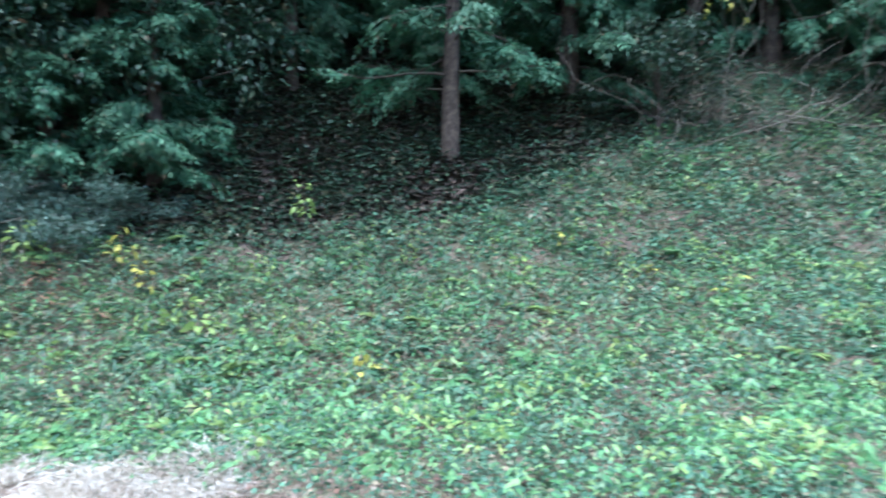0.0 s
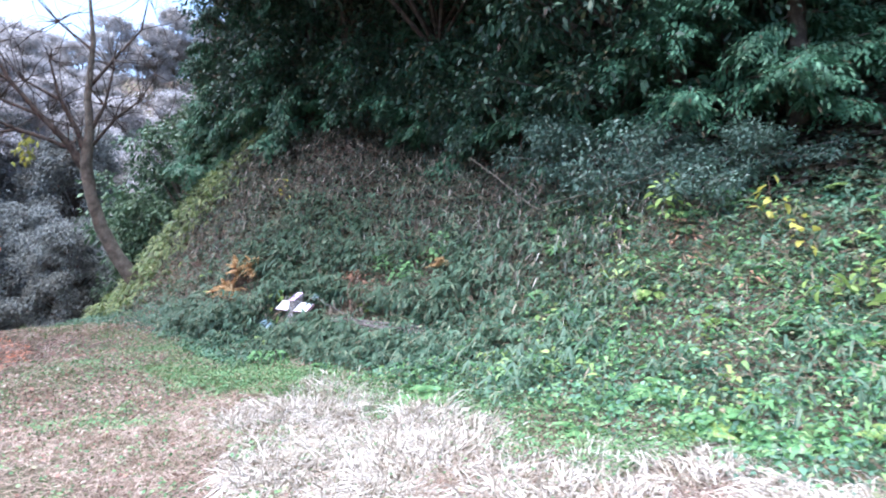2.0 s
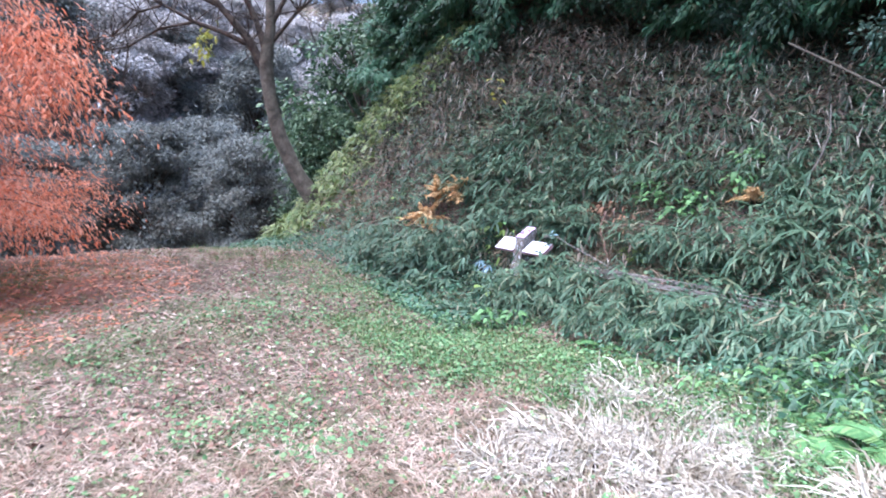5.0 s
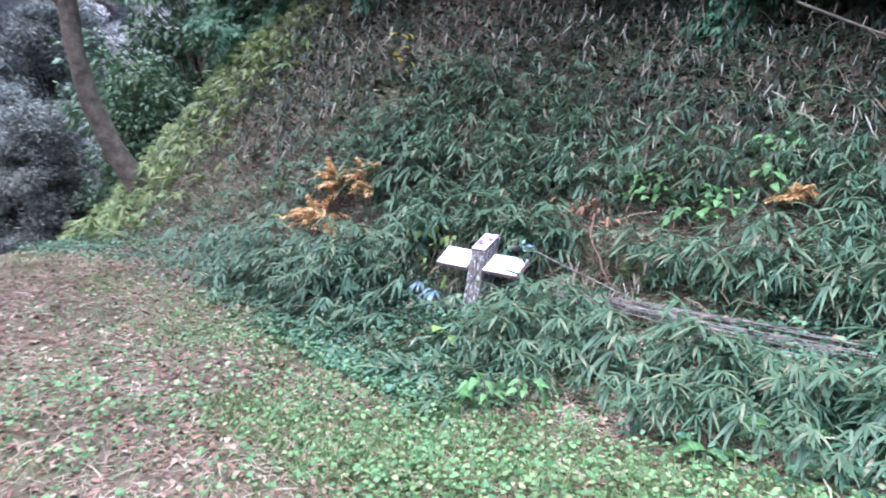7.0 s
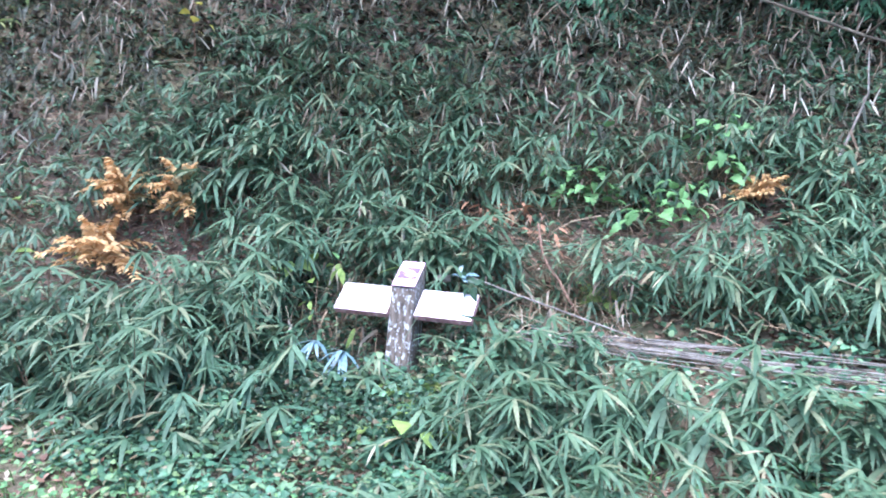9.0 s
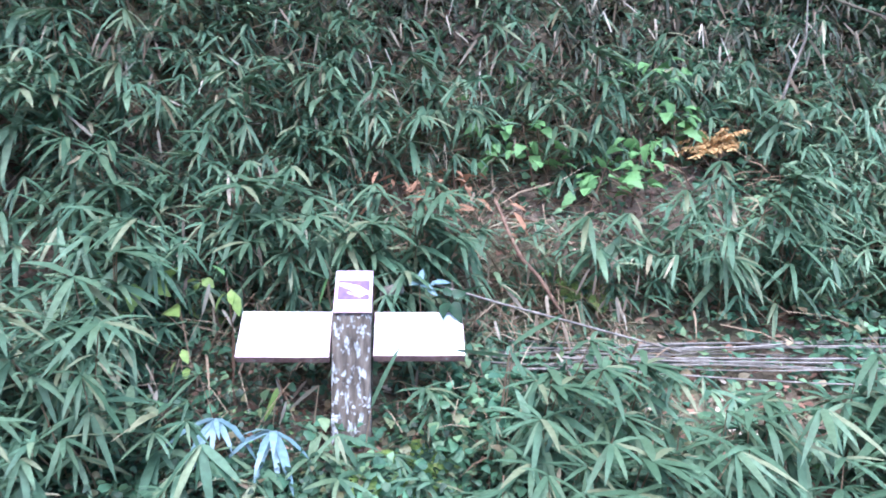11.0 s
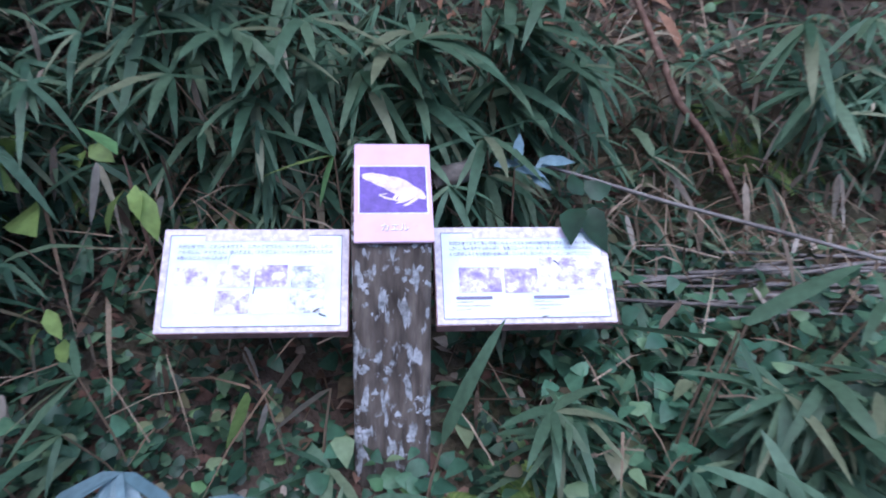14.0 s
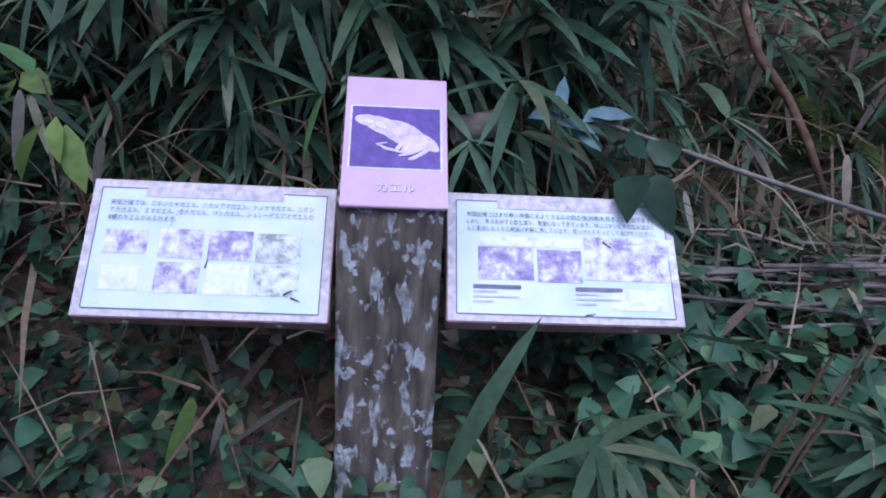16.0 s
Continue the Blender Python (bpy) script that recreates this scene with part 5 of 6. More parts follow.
    # single long blades round the panels
    def blade(place, way, L, W, mat, label, droop=0.05):
        o = thing("bamboo_grass_shoot", Matrix.Translation(place), label, "bamboo grass")
        part("leaf", leaf_mesh("leaf", [leaf_arrays(np.zeros((1, 3)), np.array([way]), L, W, droop, "blade", rng, 0.9, 0.2)], mat), None, o)
        down = min(-0.05, float(ground_z(place[0], place[1])) - place[2])
        part("stem", tubes_mesh("stem", [tube_arrays([(-0.03, 0.02, down), (-0.015, 0.01, down * 0.4), (0, 0, 0)], (0.003, 0.0028, 0.002), 5)], DRY), None, o)
    blade((-10.245, 6.66, -0.06), (0.42, 0.3, 0.95), 0.24, 0.034, SASA, "single bamboo grass blade rising before the panel")
    blade((-9.80, 6.70, 0.14), (0.5, -0.25, -0.75), 0.26, 0.038, SASA, "broad bamboo grass blade hanging beside the panel")
    blade((-9.80, 6.74, 0.10), (-1.0, 0.05, 0.12), 0.2, 0.024, SASA, "narrow bamboo grass blade reaching to the panel")
    blade((-9.79, 6.70, 0.15), (0.75, 0.1, 0.5), 0.2, 0.034, SASA, "bamboo grass blade beside the canes")
    blade((-10.57, 6.74, -0.03), (-0.35, -0.1, -0.9), 0.12, 0.028, LIME, "yellow-edged blade hanging under the panel")
    blade((-10.43, 6.74, -0.02), (-0.75, -0.1, -0.6), 0.13, 0.02, DEADLEAF, "bleached dead blade hanging under the panel")
    t = thing("bamboo_grass_shoot", Matrix.Translation((-10.45, 7.05, 0.27)), "yellow-tipped bamboo grass leaves arching over the panel", "bamboo grass")
    for d, L, m in (((-0.95, -0.05, -0.2), 0.15, LIME), ((-0.28, -0.12, -0.85), 0.095, BRIGHT), ((-0.8, 0.2, 0.3), 0.16, SASA), ((-0.6, 0.3, -0.25), 0.17, SASA), ((-0.2, 0.2, 0.5), 0.15, SASA)):
        part("leaf", leaf_mesh("leaf", [leaf_arrays(np.zeros((1, 3)), np.array([d]), L, 0.026, 0.12, "blade", rng, 0.1)], m), None, t)
    part("stem", tubes_mesh("stem", [tube_arrays([(0.02, 0.1, -0.6), (0.01, 0.05, -0.2), (0, 0, 0)], (0.003, 0.003, 0.002), 5)], DRY), None, t)
    for bx, by, bz, mk, lb in ((-10.74, 6.62, -0.09, BLUELEAF, "pale bluish bamboo grass fan drooping beside the post"), (-10.55, 6.60, -0.12, BLUELEAF, "pale bluish bamboo grass fan drooping beside the post"), (-11.0, 6.5, -0.22, SASA, "green bamboo grass fan below the panel")):
        t = thing("bamboo_grass_shoot", Matrix.Translation((bx, by, bz)), lb, "bamboo grass", "bamboo grass round the post")
        part("leaf_spray", leaf_mesh("leaf_spray", [fan_arrays(rng, 8, np.zeros(3), -1.57, 0.11, 0.19, 0.16, 0.5)], mk), None, t)
        part("stem", tubes_mesh("stem", [tube_arrays([(0.02, 0.06, float(ground_z(bx, by)) - bz - 0.03), (0.01, 0.03, -0.06), (0, 0, 0)], (0.003, 0.003, 0.002), 5)], DRY), None, t)
    t = thing("bamboo_grass_shoot", Matrix.Translation((-10.2, 6.64, -0.215)), "dark bamboo grass blades lying across the post's foot", "bamboo grass", "bamboo grass round the post")
    for d, L in (((-1.0, -0.05, -0.15), 0.2), ((-0.8, -0.2, 0.12), 0.15), ((0.7, -0.2, 0.1), 0.17)):
        part("leaf", leaf_mesh("leaf", [leaf_arrays(np.zeros((1, 3)), np.array([d]), L, 0.028, 0.15, "blade", rng, 0.1)], SASA), None, t)
    part("stem", tubes_mesh("stem", [tube_arrays([(0.02, 0.02, float(ground_z(-10.2, 6.64)) + 0.18), (0, 0, 0)], (0.003, 0.002), 5)], DRY), None, t)
    spray("lime_leafed_twig", (-10.94, 6.86, 0.06), [(0, -0.02, 0, 200, -30, 0.06, 0.035), (0.02, -0.02, 0, 310, -35, 0.06, 0.03), (0, -0.02, -0.04, 250, -40, 0.055, 0.03), (0.03, -0.01, -0.07, 280, -30, 0.05, 0.03)], LIME, "twig with small yellow-green leaves below the panel")
    # fallen dead branches on the bank
    br = thing("fallen_branch", Matrix.Translation((-7.6, 9.0, 1.25)), "grey dead branch with bare twigs fallen on the bank", "branch")
    for pts, r in (([(-1.6, 0.5, 1.15), (-1.0, 0.35, 0.85), (-0.4, 0.15, 0.55), (0.2, -0.1, 0.28), (0.5, -0.2, 0.2)], 0.026), ([(0.3, 0, 0.3), (0.9, 0.1, 0.42), (1.5, 0.05, 0.5), (2.2, -0.1, 0.62)], 0.02), ([(-0.4, 0.15, 0.55), (-0.1, -0.1, 0.8), (0.1, -0.2, 1.2)], 0.012), ([(0.2, -0.1, 0.28), (0.3, -0.5, 0.0), (0.5, -0.7, -0.3)], 0.012), ([(-1.0, 0.35, 0.85), (-0.8, 0, 0.7), (-0.5, -0.3, 0.6)], 0.009), ([(0.9, 0.1, 0.42), (1.1, -0.2, 0.6), (1.4, -0.3, 0.8)], 0.008)):
        part("limb", tubes_mesh("limb", [tube_arrays(pts, [0.5 * r * (1 - 0.6 * i / len(pts)) for i in range(len(pts))], 7, 0.1, rng)], BARK_PALE), None, br)


build_canes()


# ---- trees ----
def limb_path(rng, start, way, length, n=6, sag=0.15, wander=0.12):
    pts, p, d = [np.array(start, float)], np.array(start, float), unit(np.array(way, float))
    for i in range(n):
        d = unit(d + rng.normal(0, wander, 3) + np.array([0, 0, -sag / n]))
        p = p + d * length / n
        pts.append(p)
    return pts


def conifer_kind(name, rng, height, first, spread, spray, bark, label, cat, count, size, droop=0.5, group="", up=0.1, width=0.26, taper=0.8, fluff=0.12, n=44):
    """A conifer: trunk, limbs, and flat sprays of scale leaves along their side shoots."""
    ob = thing(name, Matrix(), label, cat, group)
    zs = np.linspace(-0.4, height, 10)
    trunk = [(0.05 * math.sin(z * 0.7), 0.05 * math.cos(z * 0.5), z) for z in zs]
    part("trunk", tubes_mesh("trunk", [tube_arrays(trunk, [0.17 * (1 - 0.85 * i / 9) + 0.01 for i in range(10)], 12, 0.06, rng)], bark), None, ob, "tapered bark-covered trunk")
    P, D = [], []
    for k in range(n):
        u = (k + 0.5) / n
        z = first + (height - first) * u ** 1.1 + rng.normal(0, 0.15)
        a = k * 2.4 + rng.normal(0, 0.4)
        L = spread * (1 - taper * (z - first) / (height - first)) * rng.uniform(0.6, 1.2)
        pts = limb_path(rng, (0, 0, z), (math.cos(a), math.sin(a), up + rng.normal(0, 0.15)), L, 6, droop)
        part("limb", tubes_mesh("limb", [tube_arrays(pts, [0.028 * (1 - 0.85 * i / 6) * (0.4 + 0.6 * L / spread) for i in range(7)], 5)], bark), None, ob)
        arr = np.array(pts)
        shoots = 16
        per = max(4, int(count / n / shoots * (0.4 + L / spread)))
        for j in range(shoots):
            t = rng.uniform(0.15, 1.0) * 5.99
            i = int(t)
            base = arr[i] * (1 - t + i) + arr[i + 1] * (t - i)
            dirn = unit(arr[i + 1] - arr[i])
            side = np.array([-dirn[1], dirn[0], 0]) * rng.choice([-1, 1])
            way = unit(dirn * rng.uniform(0.3, 1.0) + side * rng.uniform(0.5, 1.0) + np.array([0, 0, rng.uniform(-0.6, 0.1)]) + rng.normal(0, fluff, 3))
            flat_side = unit(np.cross(way, np.array([0, 0, 1.0]) + rng.normal(0, 0.3, 3)))
            reach = rng.uniform(0.25, 0.6) * (0.5 + 0.6 * L / spread)
            q = rng.random(per)[:, None]
            across = rng.uniform(-1, 1, (per, 1))
            p = base + way * q * reach + flat_side * across * (1 - q * 0.75) * reach * 0.38 + np.array([0, 0, -1.0]) * (q * q * 0.25 + abs(across) * 0.1) * reach + rng.normal(0, fluff * 0.25, (per, 3))
            P.append(p)
            D.append(unit(way * 0.8 + flat_side * across * 1.1 + np.array([0, 0, -0.25]) + rng.normal(0, 0.2, (per, 3))))
    P, D = np.concatenate(P), np.concatenate(D)
    L = rng.uniform(0.6, 1.25, len(P)) * size
    part("crown", leaf_mesh("crown", [leaf_arrays(P, D, L, L * width, 0.3, "chip", rng, 0.25)], spray), None, ob, "")
    return ob


def leafy_kind(name, rng, height, radius, mat, bark, label, cat, clumps, per, leaf, group="", base=0.25, trunk_r=0.14):
    """A broad-leaved tree or bush: trunk, limbs and a crown of many clumps with gaps."""
    ob = thing(name, Matrix(), label, cat, group)
    part("trunk", tubes_mesh("trunk", [tube_arrays([(0, 0, -0.4), (0.05 * radius, 0, height * 0.3), (-0.04 * radius, 0.03, height * 0.75)], (trunk_r, trunk_r * 0.75, trunk_r * 0.3), 9, 0.08, rng)], bark), None, ob)
    P, limbs, D = [], [], []
    for k in range(clumps):
        a, u = rng.uniform(0, 6.28), rng.uniform(base, 1.0)
        r = radius * math.sqrt(max(0.05, 1 - ((u - 0.5) / 0.56) ** 2)) * rng.uniform(0.35, 1.05)
        c = np.array([math.cos(a) * r, math.sin(a) * r, u * height])
        limbs.append(tube_arrays([(0, 0, max(0.1, c[2] * 0.55)), tuple(c * np.array([0.5, 0.5, 0.85])), tuple(c)], (trunk_r * 0.3, trunk_r * 0.2, 0.01), 5))
        s = radius * rng.uniform(0.16, 0.34)
        v = unit(rng.normal(0, 1, (per, 3))) * (rng.random((per, 1)) ** 0.45) * s * np.array([1.15, 1.15, 0.7])
        P.append(c + v)
        D.append(unit(v + rng.normal(0, 0.5 * s, (per, 3)) + np.array([0, 0, -0.1 * s])))
    part("limb_work", tubes_mesh("limb_work", limbs, bark), None, ob)
    P, D = np.concatenate(P), np.concatenate(D)
    L = rng.uniform(0.6, 1.3, len(P)) * leaf
    part("crown", leaf_mesh("crown", [leaf_arrays(P, D, L, L * 0.5, 0.3, "chip", rng, 0.6)], mat), None, ob)
    return ob


def plant_out(kinds, spots, rng, sink=0.05):
    """Set the first of each kind at its first spot, copies at the others: (kind, x, y, size)."""
    used = set()
    for k, x, y, s in spots:
        m = Matrix.Translation((x, y, float(min(ground_z(x, y), 26)) - sink)) @ Matrix.Rotation(rng.uniform(0, 6.28), 4, "Z") @ Matrix.Scale(s, 4)
        if k not in used:
            used.add(k)
            kinds[k].matrix_world = m
        else:
            copy_thing(kinds[k], m).matrix_basis = m


def thicket(spots):
    """Boughs down to the ground all along the wood's edge, but for the open floor round one trunk."""
    out = []
    for k, x, y, s in spots:
        if -4.3 < x < 4.6 and y < 13.7 and (x, y) != (-0.05, 12.3):
            continue
        if -14 < x < -7 and y < 11:
            y += 0.8
        out.append((2, x, y, s * 1.2) if k == 1 and y < 15.5 else (k, x, y, s))
    return out


def build_conifers():
    rng = np.random.default_rng(61)
    lab = "dark green cypress with drooping flat foliage sprays"
    kinds = [conifer_kind("cypress_tree", rng, 9.5, 1.35, 2.6, HINOKI, BARK, lab, "conifer", 24000, 0.085, 0.6, "cypresses in the dark wood", 0.1, 0.34),
             conifer_kind("cypress_tree", rng, 11, 2.4, 2.8, HINOKI, BARK, lab, "conifer", 20000, 0.11, 0.6, "cypresses in the dark wood", 0.1, 0.36),
             conifer_kind("cypress_tree", rng, 6.0, 0.3, 1.8, HINOKI, BARK, "young cypress with foliage down to the ground", "conifer", 42000, 0.095, 0.55, "cypresses in the dark wood", 0.1, 0.34)]
    spots = [(0, -0.05, 12.3, 0.95), (2, -5.6, 11.2, 1.0), (2, -4.8, 11.1, 0.85), (2, -6.3, 10.9, 0.9), (2, -6.9, 11.9, 1.05), (1, -2.3, 13.6, 1.0), (1, 2.3, 13.8, 1.0), (1, -9.4, 12.2, 1.0), (1, -12.0, 11.8, 1.0), (0, -8.0, 13.6, 1.1), (1, -14.4, 11.8, 1.0), (0, 4.4, 13.6, 1.1),
             (1, 6.6, 14.6, 1.1), (2, 0.9, 15.0, 1.1), (2, -1.2, 15.2, 1.2), (1, -4.4, 14.0, 1.1), (2, -4.0, 16.2, 1.2), (1, -10.8, 14.2, 1.1), (2, 3.2, 16.4, 1.3), (1, 0.8, 17.4, 1.2), (1, -6.2, 16.2, 1.2), (1, -14.0, 14.6, 1.1), (0, -17.0, 12.6, 0.95), (2, -3.2, 12.2, 0.7), (1, -8.2, 11.3, 0.9), (1, -10.8, 11.2, 0.95), (1, -13.2, 10.8, 0.95), (2, -9.6, 10.9, 0.7), (2, -12.0, 10.7, 0.75), (2, -14.8, 10.6, 0.8), (1, -16.2, 10.8, 0.9), (2, 1.8, 12.6, 0.75), (2, 3.4, 13.0, 0.9), (2, -1.6, 13.0, 0.8), (1, 1.2, 12.9, 0.95), (1, 3.6, 12.2, 0.95), (1, -4.2, 12.6, 0.95), (1, -8.4, 10.3, 0.85), (1, -10.0, 10.2, 0.9), (1, -11.6, 10.1, 0.85), (1, -13.1, 9.9, 0.9), (1, -14.7, 9.9, 0.85), (1, -16.2, 9.8, 0.85), (1, -18.5, 10.2, 0.9), (1, -20.0, 11.5, 1.1), (2, -18.8, 9.6, 0.9), (2, -21.5, 11.2, 1.2), (1, -19.2, 12.6, 1.1), (1, -22.0, 13.0, 1.2), (1, 9.4, 12.6, 1.0), (2, 8.6, 13.6, 1.2), (1, 11.5, 14, 1.1), (2, 10.6, 11.6, 1.0), (2, 12.4, 12.6, 1.2), (2, 5.2, 15.2, 1.2), (2, 7.4, 15.6, 1.3), (2, -0.2, 14.0, 0.9), (2, -2.6, 14.8, 1.0), (2, 2.4, 14.9, 1.0),
             (1, 9, 16, 1.2), (2, 6.0, 17.4, 1.4), (1, -2.6, 18.2, 1.3), (1, -9.0, 17.6, 1.3), (1, -13, 18.5, 1.3), (1, 4.6, 20, 1.4), (1, -17, 16, 1.2), (0, -6, 20.4, 1.4), (2, -9.8, 15.4, 1.2), (2, -12.6, 16.2, 1.3), (2, 8.4, 19.6, 1.5), (2, -7.6, 18.6, 1.4)]
    plant_out(kinds, thicket(spots), rng)
    rng = np.random.default_rng(62)
    red = [conifer_kind("rust_coloured_conifer", rng, 13.0, 0.9, 2.7, REDWOOD, VINE, "deciduous conifer in rust-orange autumn colour beside the path", "conifer", 190000, 0.06, 0.35, "rust-coloured conifers", 0.3, 0.3, 0.2, 0.6, 110)]
    plant_out(red, [(0, -13.15, 0.4, 1.0), (0, -16.8, -0.7, 1.1)], rng)


build_conifers()


def build_broadleaf():
    rng = np.random.default_rng(71)
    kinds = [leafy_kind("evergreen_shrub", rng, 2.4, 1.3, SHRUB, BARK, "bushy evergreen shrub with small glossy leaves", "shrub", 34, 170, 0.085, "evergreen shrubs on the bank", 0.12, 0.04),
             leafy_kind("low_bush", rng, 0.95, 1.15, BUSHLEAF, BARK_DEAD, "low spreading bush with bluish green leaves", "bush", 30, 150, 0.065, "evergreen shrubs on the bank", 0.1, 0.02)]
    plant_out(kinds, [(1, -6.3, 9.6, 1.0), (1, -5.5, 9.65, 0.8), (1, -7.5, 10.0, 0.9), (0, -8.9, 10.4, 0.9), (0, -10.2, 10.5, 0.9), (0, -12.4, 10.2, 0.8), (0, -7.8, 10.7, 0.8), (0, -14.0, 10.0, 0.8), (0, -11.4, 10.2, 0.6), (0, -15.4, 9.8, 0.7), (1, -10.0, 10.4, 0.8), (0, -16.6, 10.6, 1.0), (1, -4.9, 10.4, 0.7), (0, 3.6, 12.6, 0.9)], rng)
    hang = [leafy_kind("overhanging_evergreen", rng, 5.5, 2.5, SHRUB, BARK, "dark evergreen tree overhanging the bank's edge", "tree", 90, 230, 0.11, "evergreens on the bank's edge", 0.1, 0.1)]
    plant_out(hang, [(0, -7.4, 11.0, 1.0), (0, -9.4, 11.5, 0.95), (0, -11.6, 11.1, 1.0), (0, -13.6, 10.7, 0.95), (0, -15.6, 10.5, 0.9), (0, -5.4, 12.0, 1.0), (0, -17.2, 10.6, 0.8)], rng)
    # crowns added mostly above the view, to cast shade on bank and floor
    tall = [leafy_kind("shade_evergreen", rng, 8.0, 3.6, SHRUB, BARK, "tall evergreen added to shade bank and floor, its crown mostly unseen", "tree", 120, 200, 0.16, "evergreens on the bank's edge", 0.5, 0.15)]
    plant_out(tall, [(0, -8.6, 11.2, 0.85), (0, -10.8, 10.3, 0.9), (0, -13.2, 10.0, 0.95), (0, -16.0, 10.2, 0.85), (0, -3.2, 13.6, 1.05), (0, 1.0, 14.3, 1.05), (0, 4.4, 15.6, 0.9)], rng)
    # far trees carry the haze in their leaf colour
    far = [leafy_kind("evergreen_tree", rng, 7.5, 3.0, HAZED_EVERGREEN, BARK, "evergreen broadleaf tree beyond the path, paled with painted haze", "tree", 90, 620, 0.14, "dark trees beyond the path", 0.08, 0.16),
           leafy_kind("winter_tree", rng, 8.5, 2.6, HAZED_WOOD, BARK_PALE, "grey-brown half-bare tree on the far hillside, paled with painted haze", "tree", 70, 360, 0.16, "grey trees on the far hillside", 0.25, 0.14),
           leafy_kind("evergreen_tree", rng, 5.0, 2.2, MIDGREEN, BARK, "leafy green tree at the end of the bank", "tree", 60, 200, 0.16, "dark trees beyond the path", 0.05, 0.1)]
    spots = [(2, -21.0, 9.6, 1.0), (2, -23.0, 11.5, 1.2), (2, -19.5, 10.5, 0.85), (2, -20.6, 8.4, 0.6)]
    for x, y, s in ((-27, 5.0, 0.6), (-28.5, 8.2, 0.62), (-27.5, 2.2, 0.55), (-31, 4.5, 0.66), (-30, 11.5, 0.7), (-26.5, 10.5, 0.62), (-31, 0.5, 0.62), (-29, -3.5, 0.62), (-25, 7.5, 0.5), (-26, -7, 0.7), (-33, 8, 0.7)):
        spots.append((0, x, y, s))
    for k in range(24):
        spots.append((1, rng.uniform(-104, -84), rng.uniform(-20, 62), rng.uniform(0.9, 1.4)))
    for k in range(100):
        x, y = rng.uniform(-72, -35), rng.uniform(-25, 34)
        spots.append((int(rng.choice([0, 1, 1, 1, 1])), x, y, rng.uniform(0.7, 1.15)))
    plant_out(far, spots, rng, 0.2)
    n = 80000
    x, y = rng.uniform(-112, -34, n), rng.uniform(-35, 70, n)
    near = np.arange(n) < 22000
    x = np.where(near, rng.uniform(-45, -21, n), x)
    y = np.where(near, foot(x) + rng.uniform(1.5, 34, n), y)
    lump = 2.2 + 1.6 * np.sin(0.9 * x + 0.3 * y) * np.sin(0.8 * y - 0.2 * x) + rng.normal(0, 0.5, n)
    P = on_ground(x, y) + np.stack([0 * x, 0 * x, np.clip(lump, 0.1, 6) * rng.uniform(0.4, 1.25, n)], -1)
    L = rng.uniform(0.25, 0.6, n)
    for mat_k, pick, nm, lb in ((HAZED_WOOD, np.arange(n) % 3 > 0, "far_winter_wood", "leafless wood on the far hillside, haze in its pale grey"), (HAZED_EVERGREEN, np.arange(n) % 3 == 0, "far_evergreen_wood", "evergreen patches in the far wood, greyed with painted haze")):
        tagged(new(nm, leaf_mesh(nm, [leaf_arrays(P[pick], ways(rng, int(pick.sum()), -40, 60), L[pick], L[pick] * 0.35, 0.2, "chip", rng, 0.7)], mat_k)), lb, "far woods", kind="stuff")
    # trees that close the valley behind the walker
    for k in range(22):
        a = radians(rng.uniform(185, 345))
        r = rng.uniform(38, 70)
        x, y = -6 + math.cos(a) * r, 4 + math.sin(a) * r
        z = float(min(ground_z(x, y), 26)) - 0.3
        c = copy_thing(far[int(rng.integers(2))], Matrix())
        c.matrix_basis = Matrix.Translation((x, y, z)) @ Matrix.Scale(rng.uniform(1.2, 1.8), 4)


build_broadleaf()


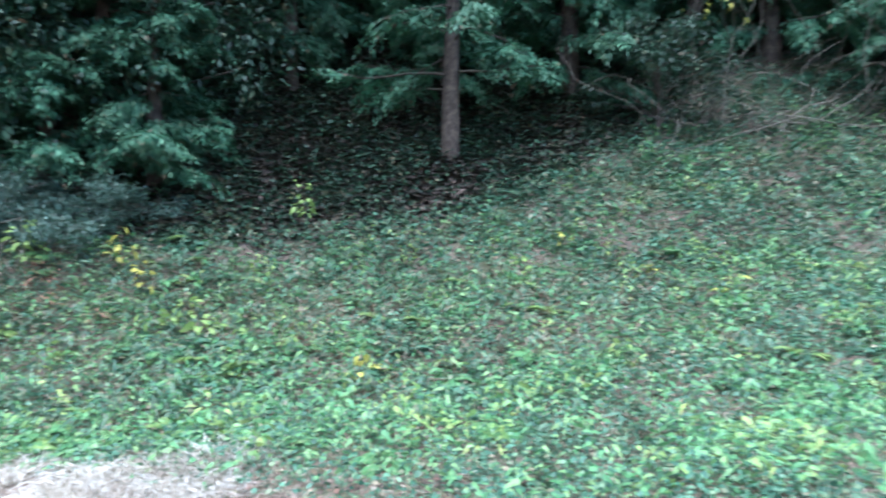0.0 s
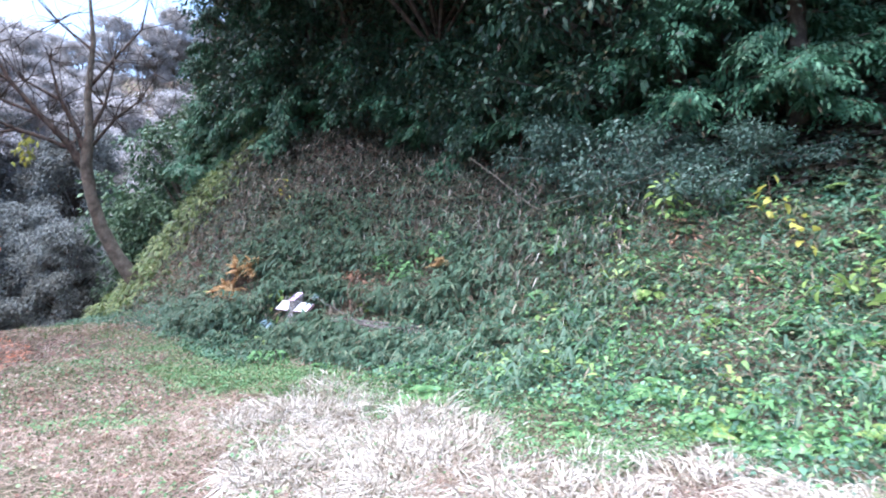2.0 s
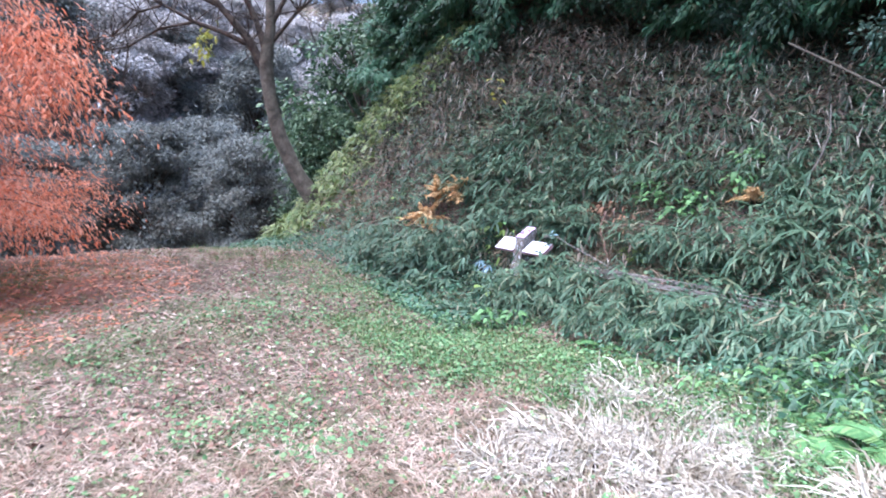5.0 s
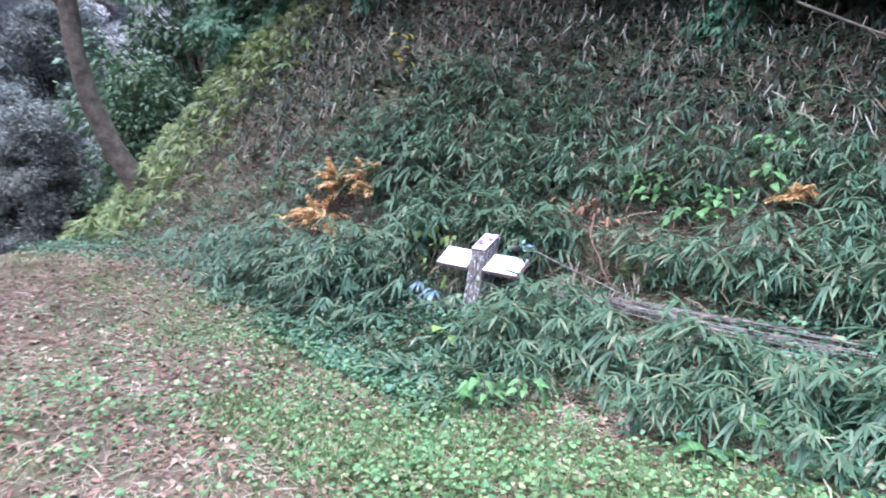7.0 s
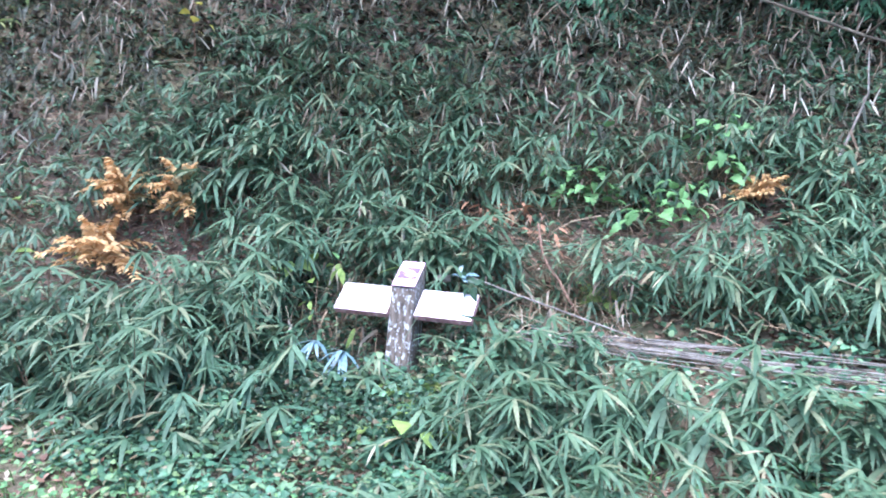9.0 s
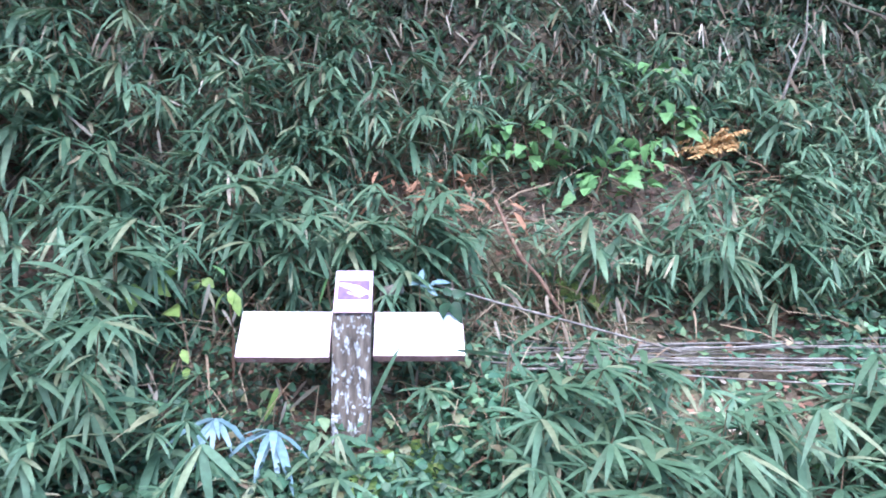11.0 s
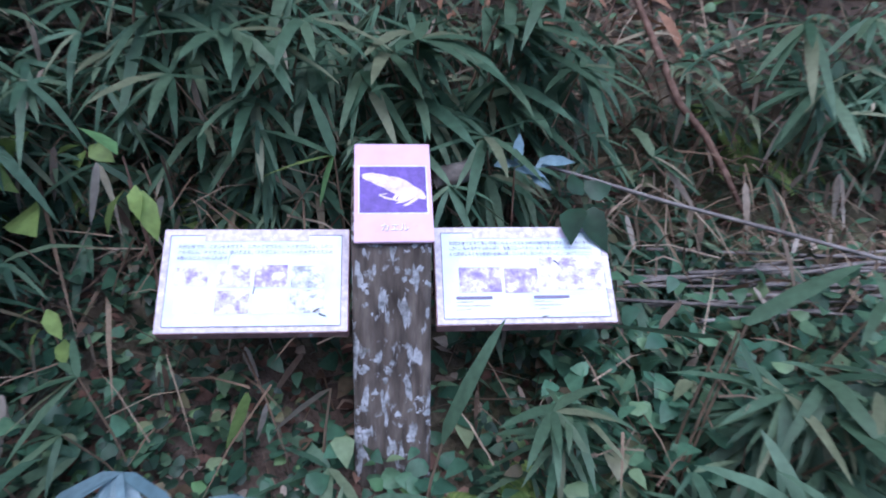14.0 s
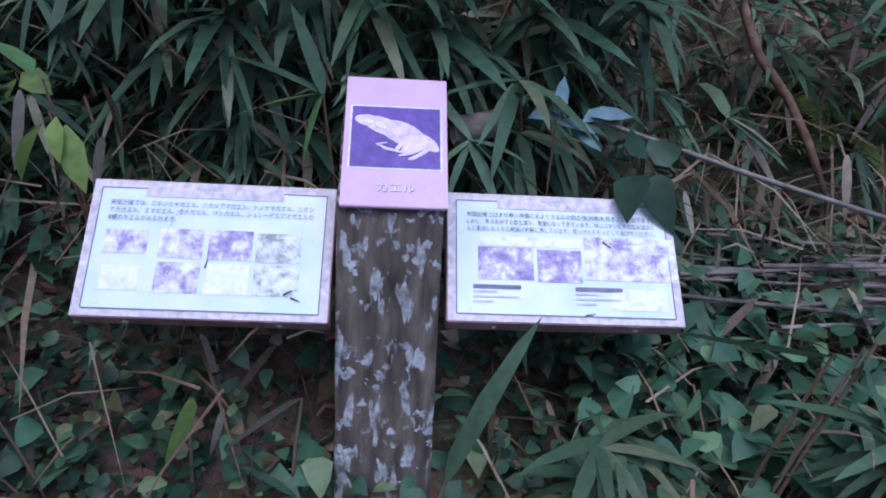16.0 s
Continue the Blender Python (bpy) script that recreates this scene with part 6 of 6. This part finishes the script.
def build_bare_tree():
    rng = np.random.default_rng(81)
    o = Vector((-17.2, 6.9, float(ground_z(-17.2, 6.9)) - 0.1))
    ob = thing("bare_tree", Matrix.Translation(o), "leaning bare tree with crooked dark branches at the bank's end", "tree")
    def at(l, h, d=0.0):
        l = l - 0.17 * min(max(h / 2.5, 0), 1) + 0.08 * max(0, 1 - abs(h))
        return (0.53 * l - 0.85 * d, 0.85 * l + 0.53 * d, h)
    part("trunk", tubes_mesh("trunk", [tube_arrays([at(0.05, -0.2), at(-0.05, 0.3), at(-0.35, 0.85), at(-0.6, 1.5), at(-0.74, 2.2), at(-0.82, 2.9), at(-0.72, 3.6), at(-0.74, 4.4), at(-0.6, 5.6), at(-0.7, 7.4)], (0.24, 0.185, 0.155, 0.14, 0.13, 0.135, 0.095, 0.075, 0.05, 0.015), 12, 0.05, rng)], BARK_PALE), None, ob, "curved greyish trunk")
    main = [([at(-0.82, 2.75), at(-1.15, 3.35), at(-1.7, 3.95), at(-2.3, 4.7), at(-2.7, 5.5)], 0.1), ([at(-0.7, 4.6), at(-0.2, 5.2), at(0.4, 5.9), at(0.6, 6.8)], 0.04), ([at(-0.62, 5.4), at(-1.3, 6.0), at(-2.0, 6.8)], 0.035), ([at(-2.3, 4.7), at(-3.1, 5.2), at(-3.9, 5.5)], 0.035), ([at(-1.7, 3.95), at(-2.5, 4.3), at(-3.3, 4.4), at(-4.2, 4.8)], 0.045), ([at(-0.85, 2.85), at(-1.15, 3.25), at(-1.6, 3.45), at(-2.2, 3.65), at(-2.8, 3.95), at(-3.2, 4.2)], 0.07), ([at(-0.8, 3.1), at(-1.0, 3.7), at(-1.3, 4.3), at(-1.5, 5.2)], 0.07), ([at(-2.2, 3.65), at(-2.9, 3.5), at(-3.5, 3.15), at(-4.1, 3.05)], 0.035), ([at(-2.8, 3.95), at(-3.3, 3.8), at(-3.8, 3.35), at(-4.3, 3.25)], 0.03), ([at(-0.72, 3.6), at(-0.4, 4.2), at(-0.2, 5.0)], 0.06), ([at(-0.7, 3.3), at(-0.2, 3.9), at(0.3, 4.3), at(0.7, 4.9)], 0.04), ([at(-1.3, 4.3), at(-2.0, 4.7), at(-2.6, 5.4)], 0.04)]
    for pts, r in main:
        b = part("branch", tubes_mesh("branch", [tube_arrays(pts, [r * (1 - 0.75 * i / (len(pts) - 1)) for i in range(len(pts))], 7, 0.08, rng)], BARK), None, ob)
        tw = []
        for j in range(22):
            i = int(rng.integers(1, len(pts)))
            w = rng.normal(0, 1, 3)
            tw.append(tube_arrays(limb_path(rng, pts[i], w + np.array([0, 0, 0.5]), rng.uniform(0.5, 1.7), 5, 0.1, 0.3), [0.014, 0.011, 0.009, 0.008, 0.006, 0.005], 4))
        part("twig_work", tubes_mesh("twig_work", tw, BARK), None, b)
    for l, h in ((-2.0, 3.35), (-2.05, 3.2), (-1.95, 3.5), (-2.02, 3.05)):
        n = 14
        P = np.array(at(l, h)) + rng.normal(0, 0.09, (n, 3))
        part("foliage", leaf_mesh("foliage", [leaf_arrays(P, ways(rng, n, -60, 10), 0.12, 0.07, 0.3, "oval", rng)], YELLOW), None, ob, "last yellow-green leaves")
    # a tangle of bare grey shrubs at the edge of the wood
    t2 = thing("bare_shrub", Matrix.Translation((5.7, 12.7, float(ground_z(5.7, 12.7)))), "tangled leafless grey shrub with a few yellow leaves", "shrub")
    for j in range(60):
        p = limb_path(rng, (rng.normal(0, 1.0), rng.normal(0, 0.4), 0), (rng.normal(0, 0.8), rng.normal(-0.3, 0.5), 0.9), rng.uniform(1.8, 4.2), 8, 1.1, 0.28)
        part("twig", tubes_mesh("twig", [tube_arrays(p, [0.012 * (1 - 0.1 * i) for i in range(9)], 5)], BARK_PALE), None, t2)
    n = 150
    P = np.array([-0.9, -0.6, 2.6]) + rng.normal(0, 0.32, (n, 3))
    part("foliage", leaf_mesh("foliage", [leaf_arrays(P, ways(rng, n, -60, 20), 0.11, 0.07, 0.3, "oval", rng)], YELLOW), None, t2, "pale yellow leaves")


build_bare_tree()
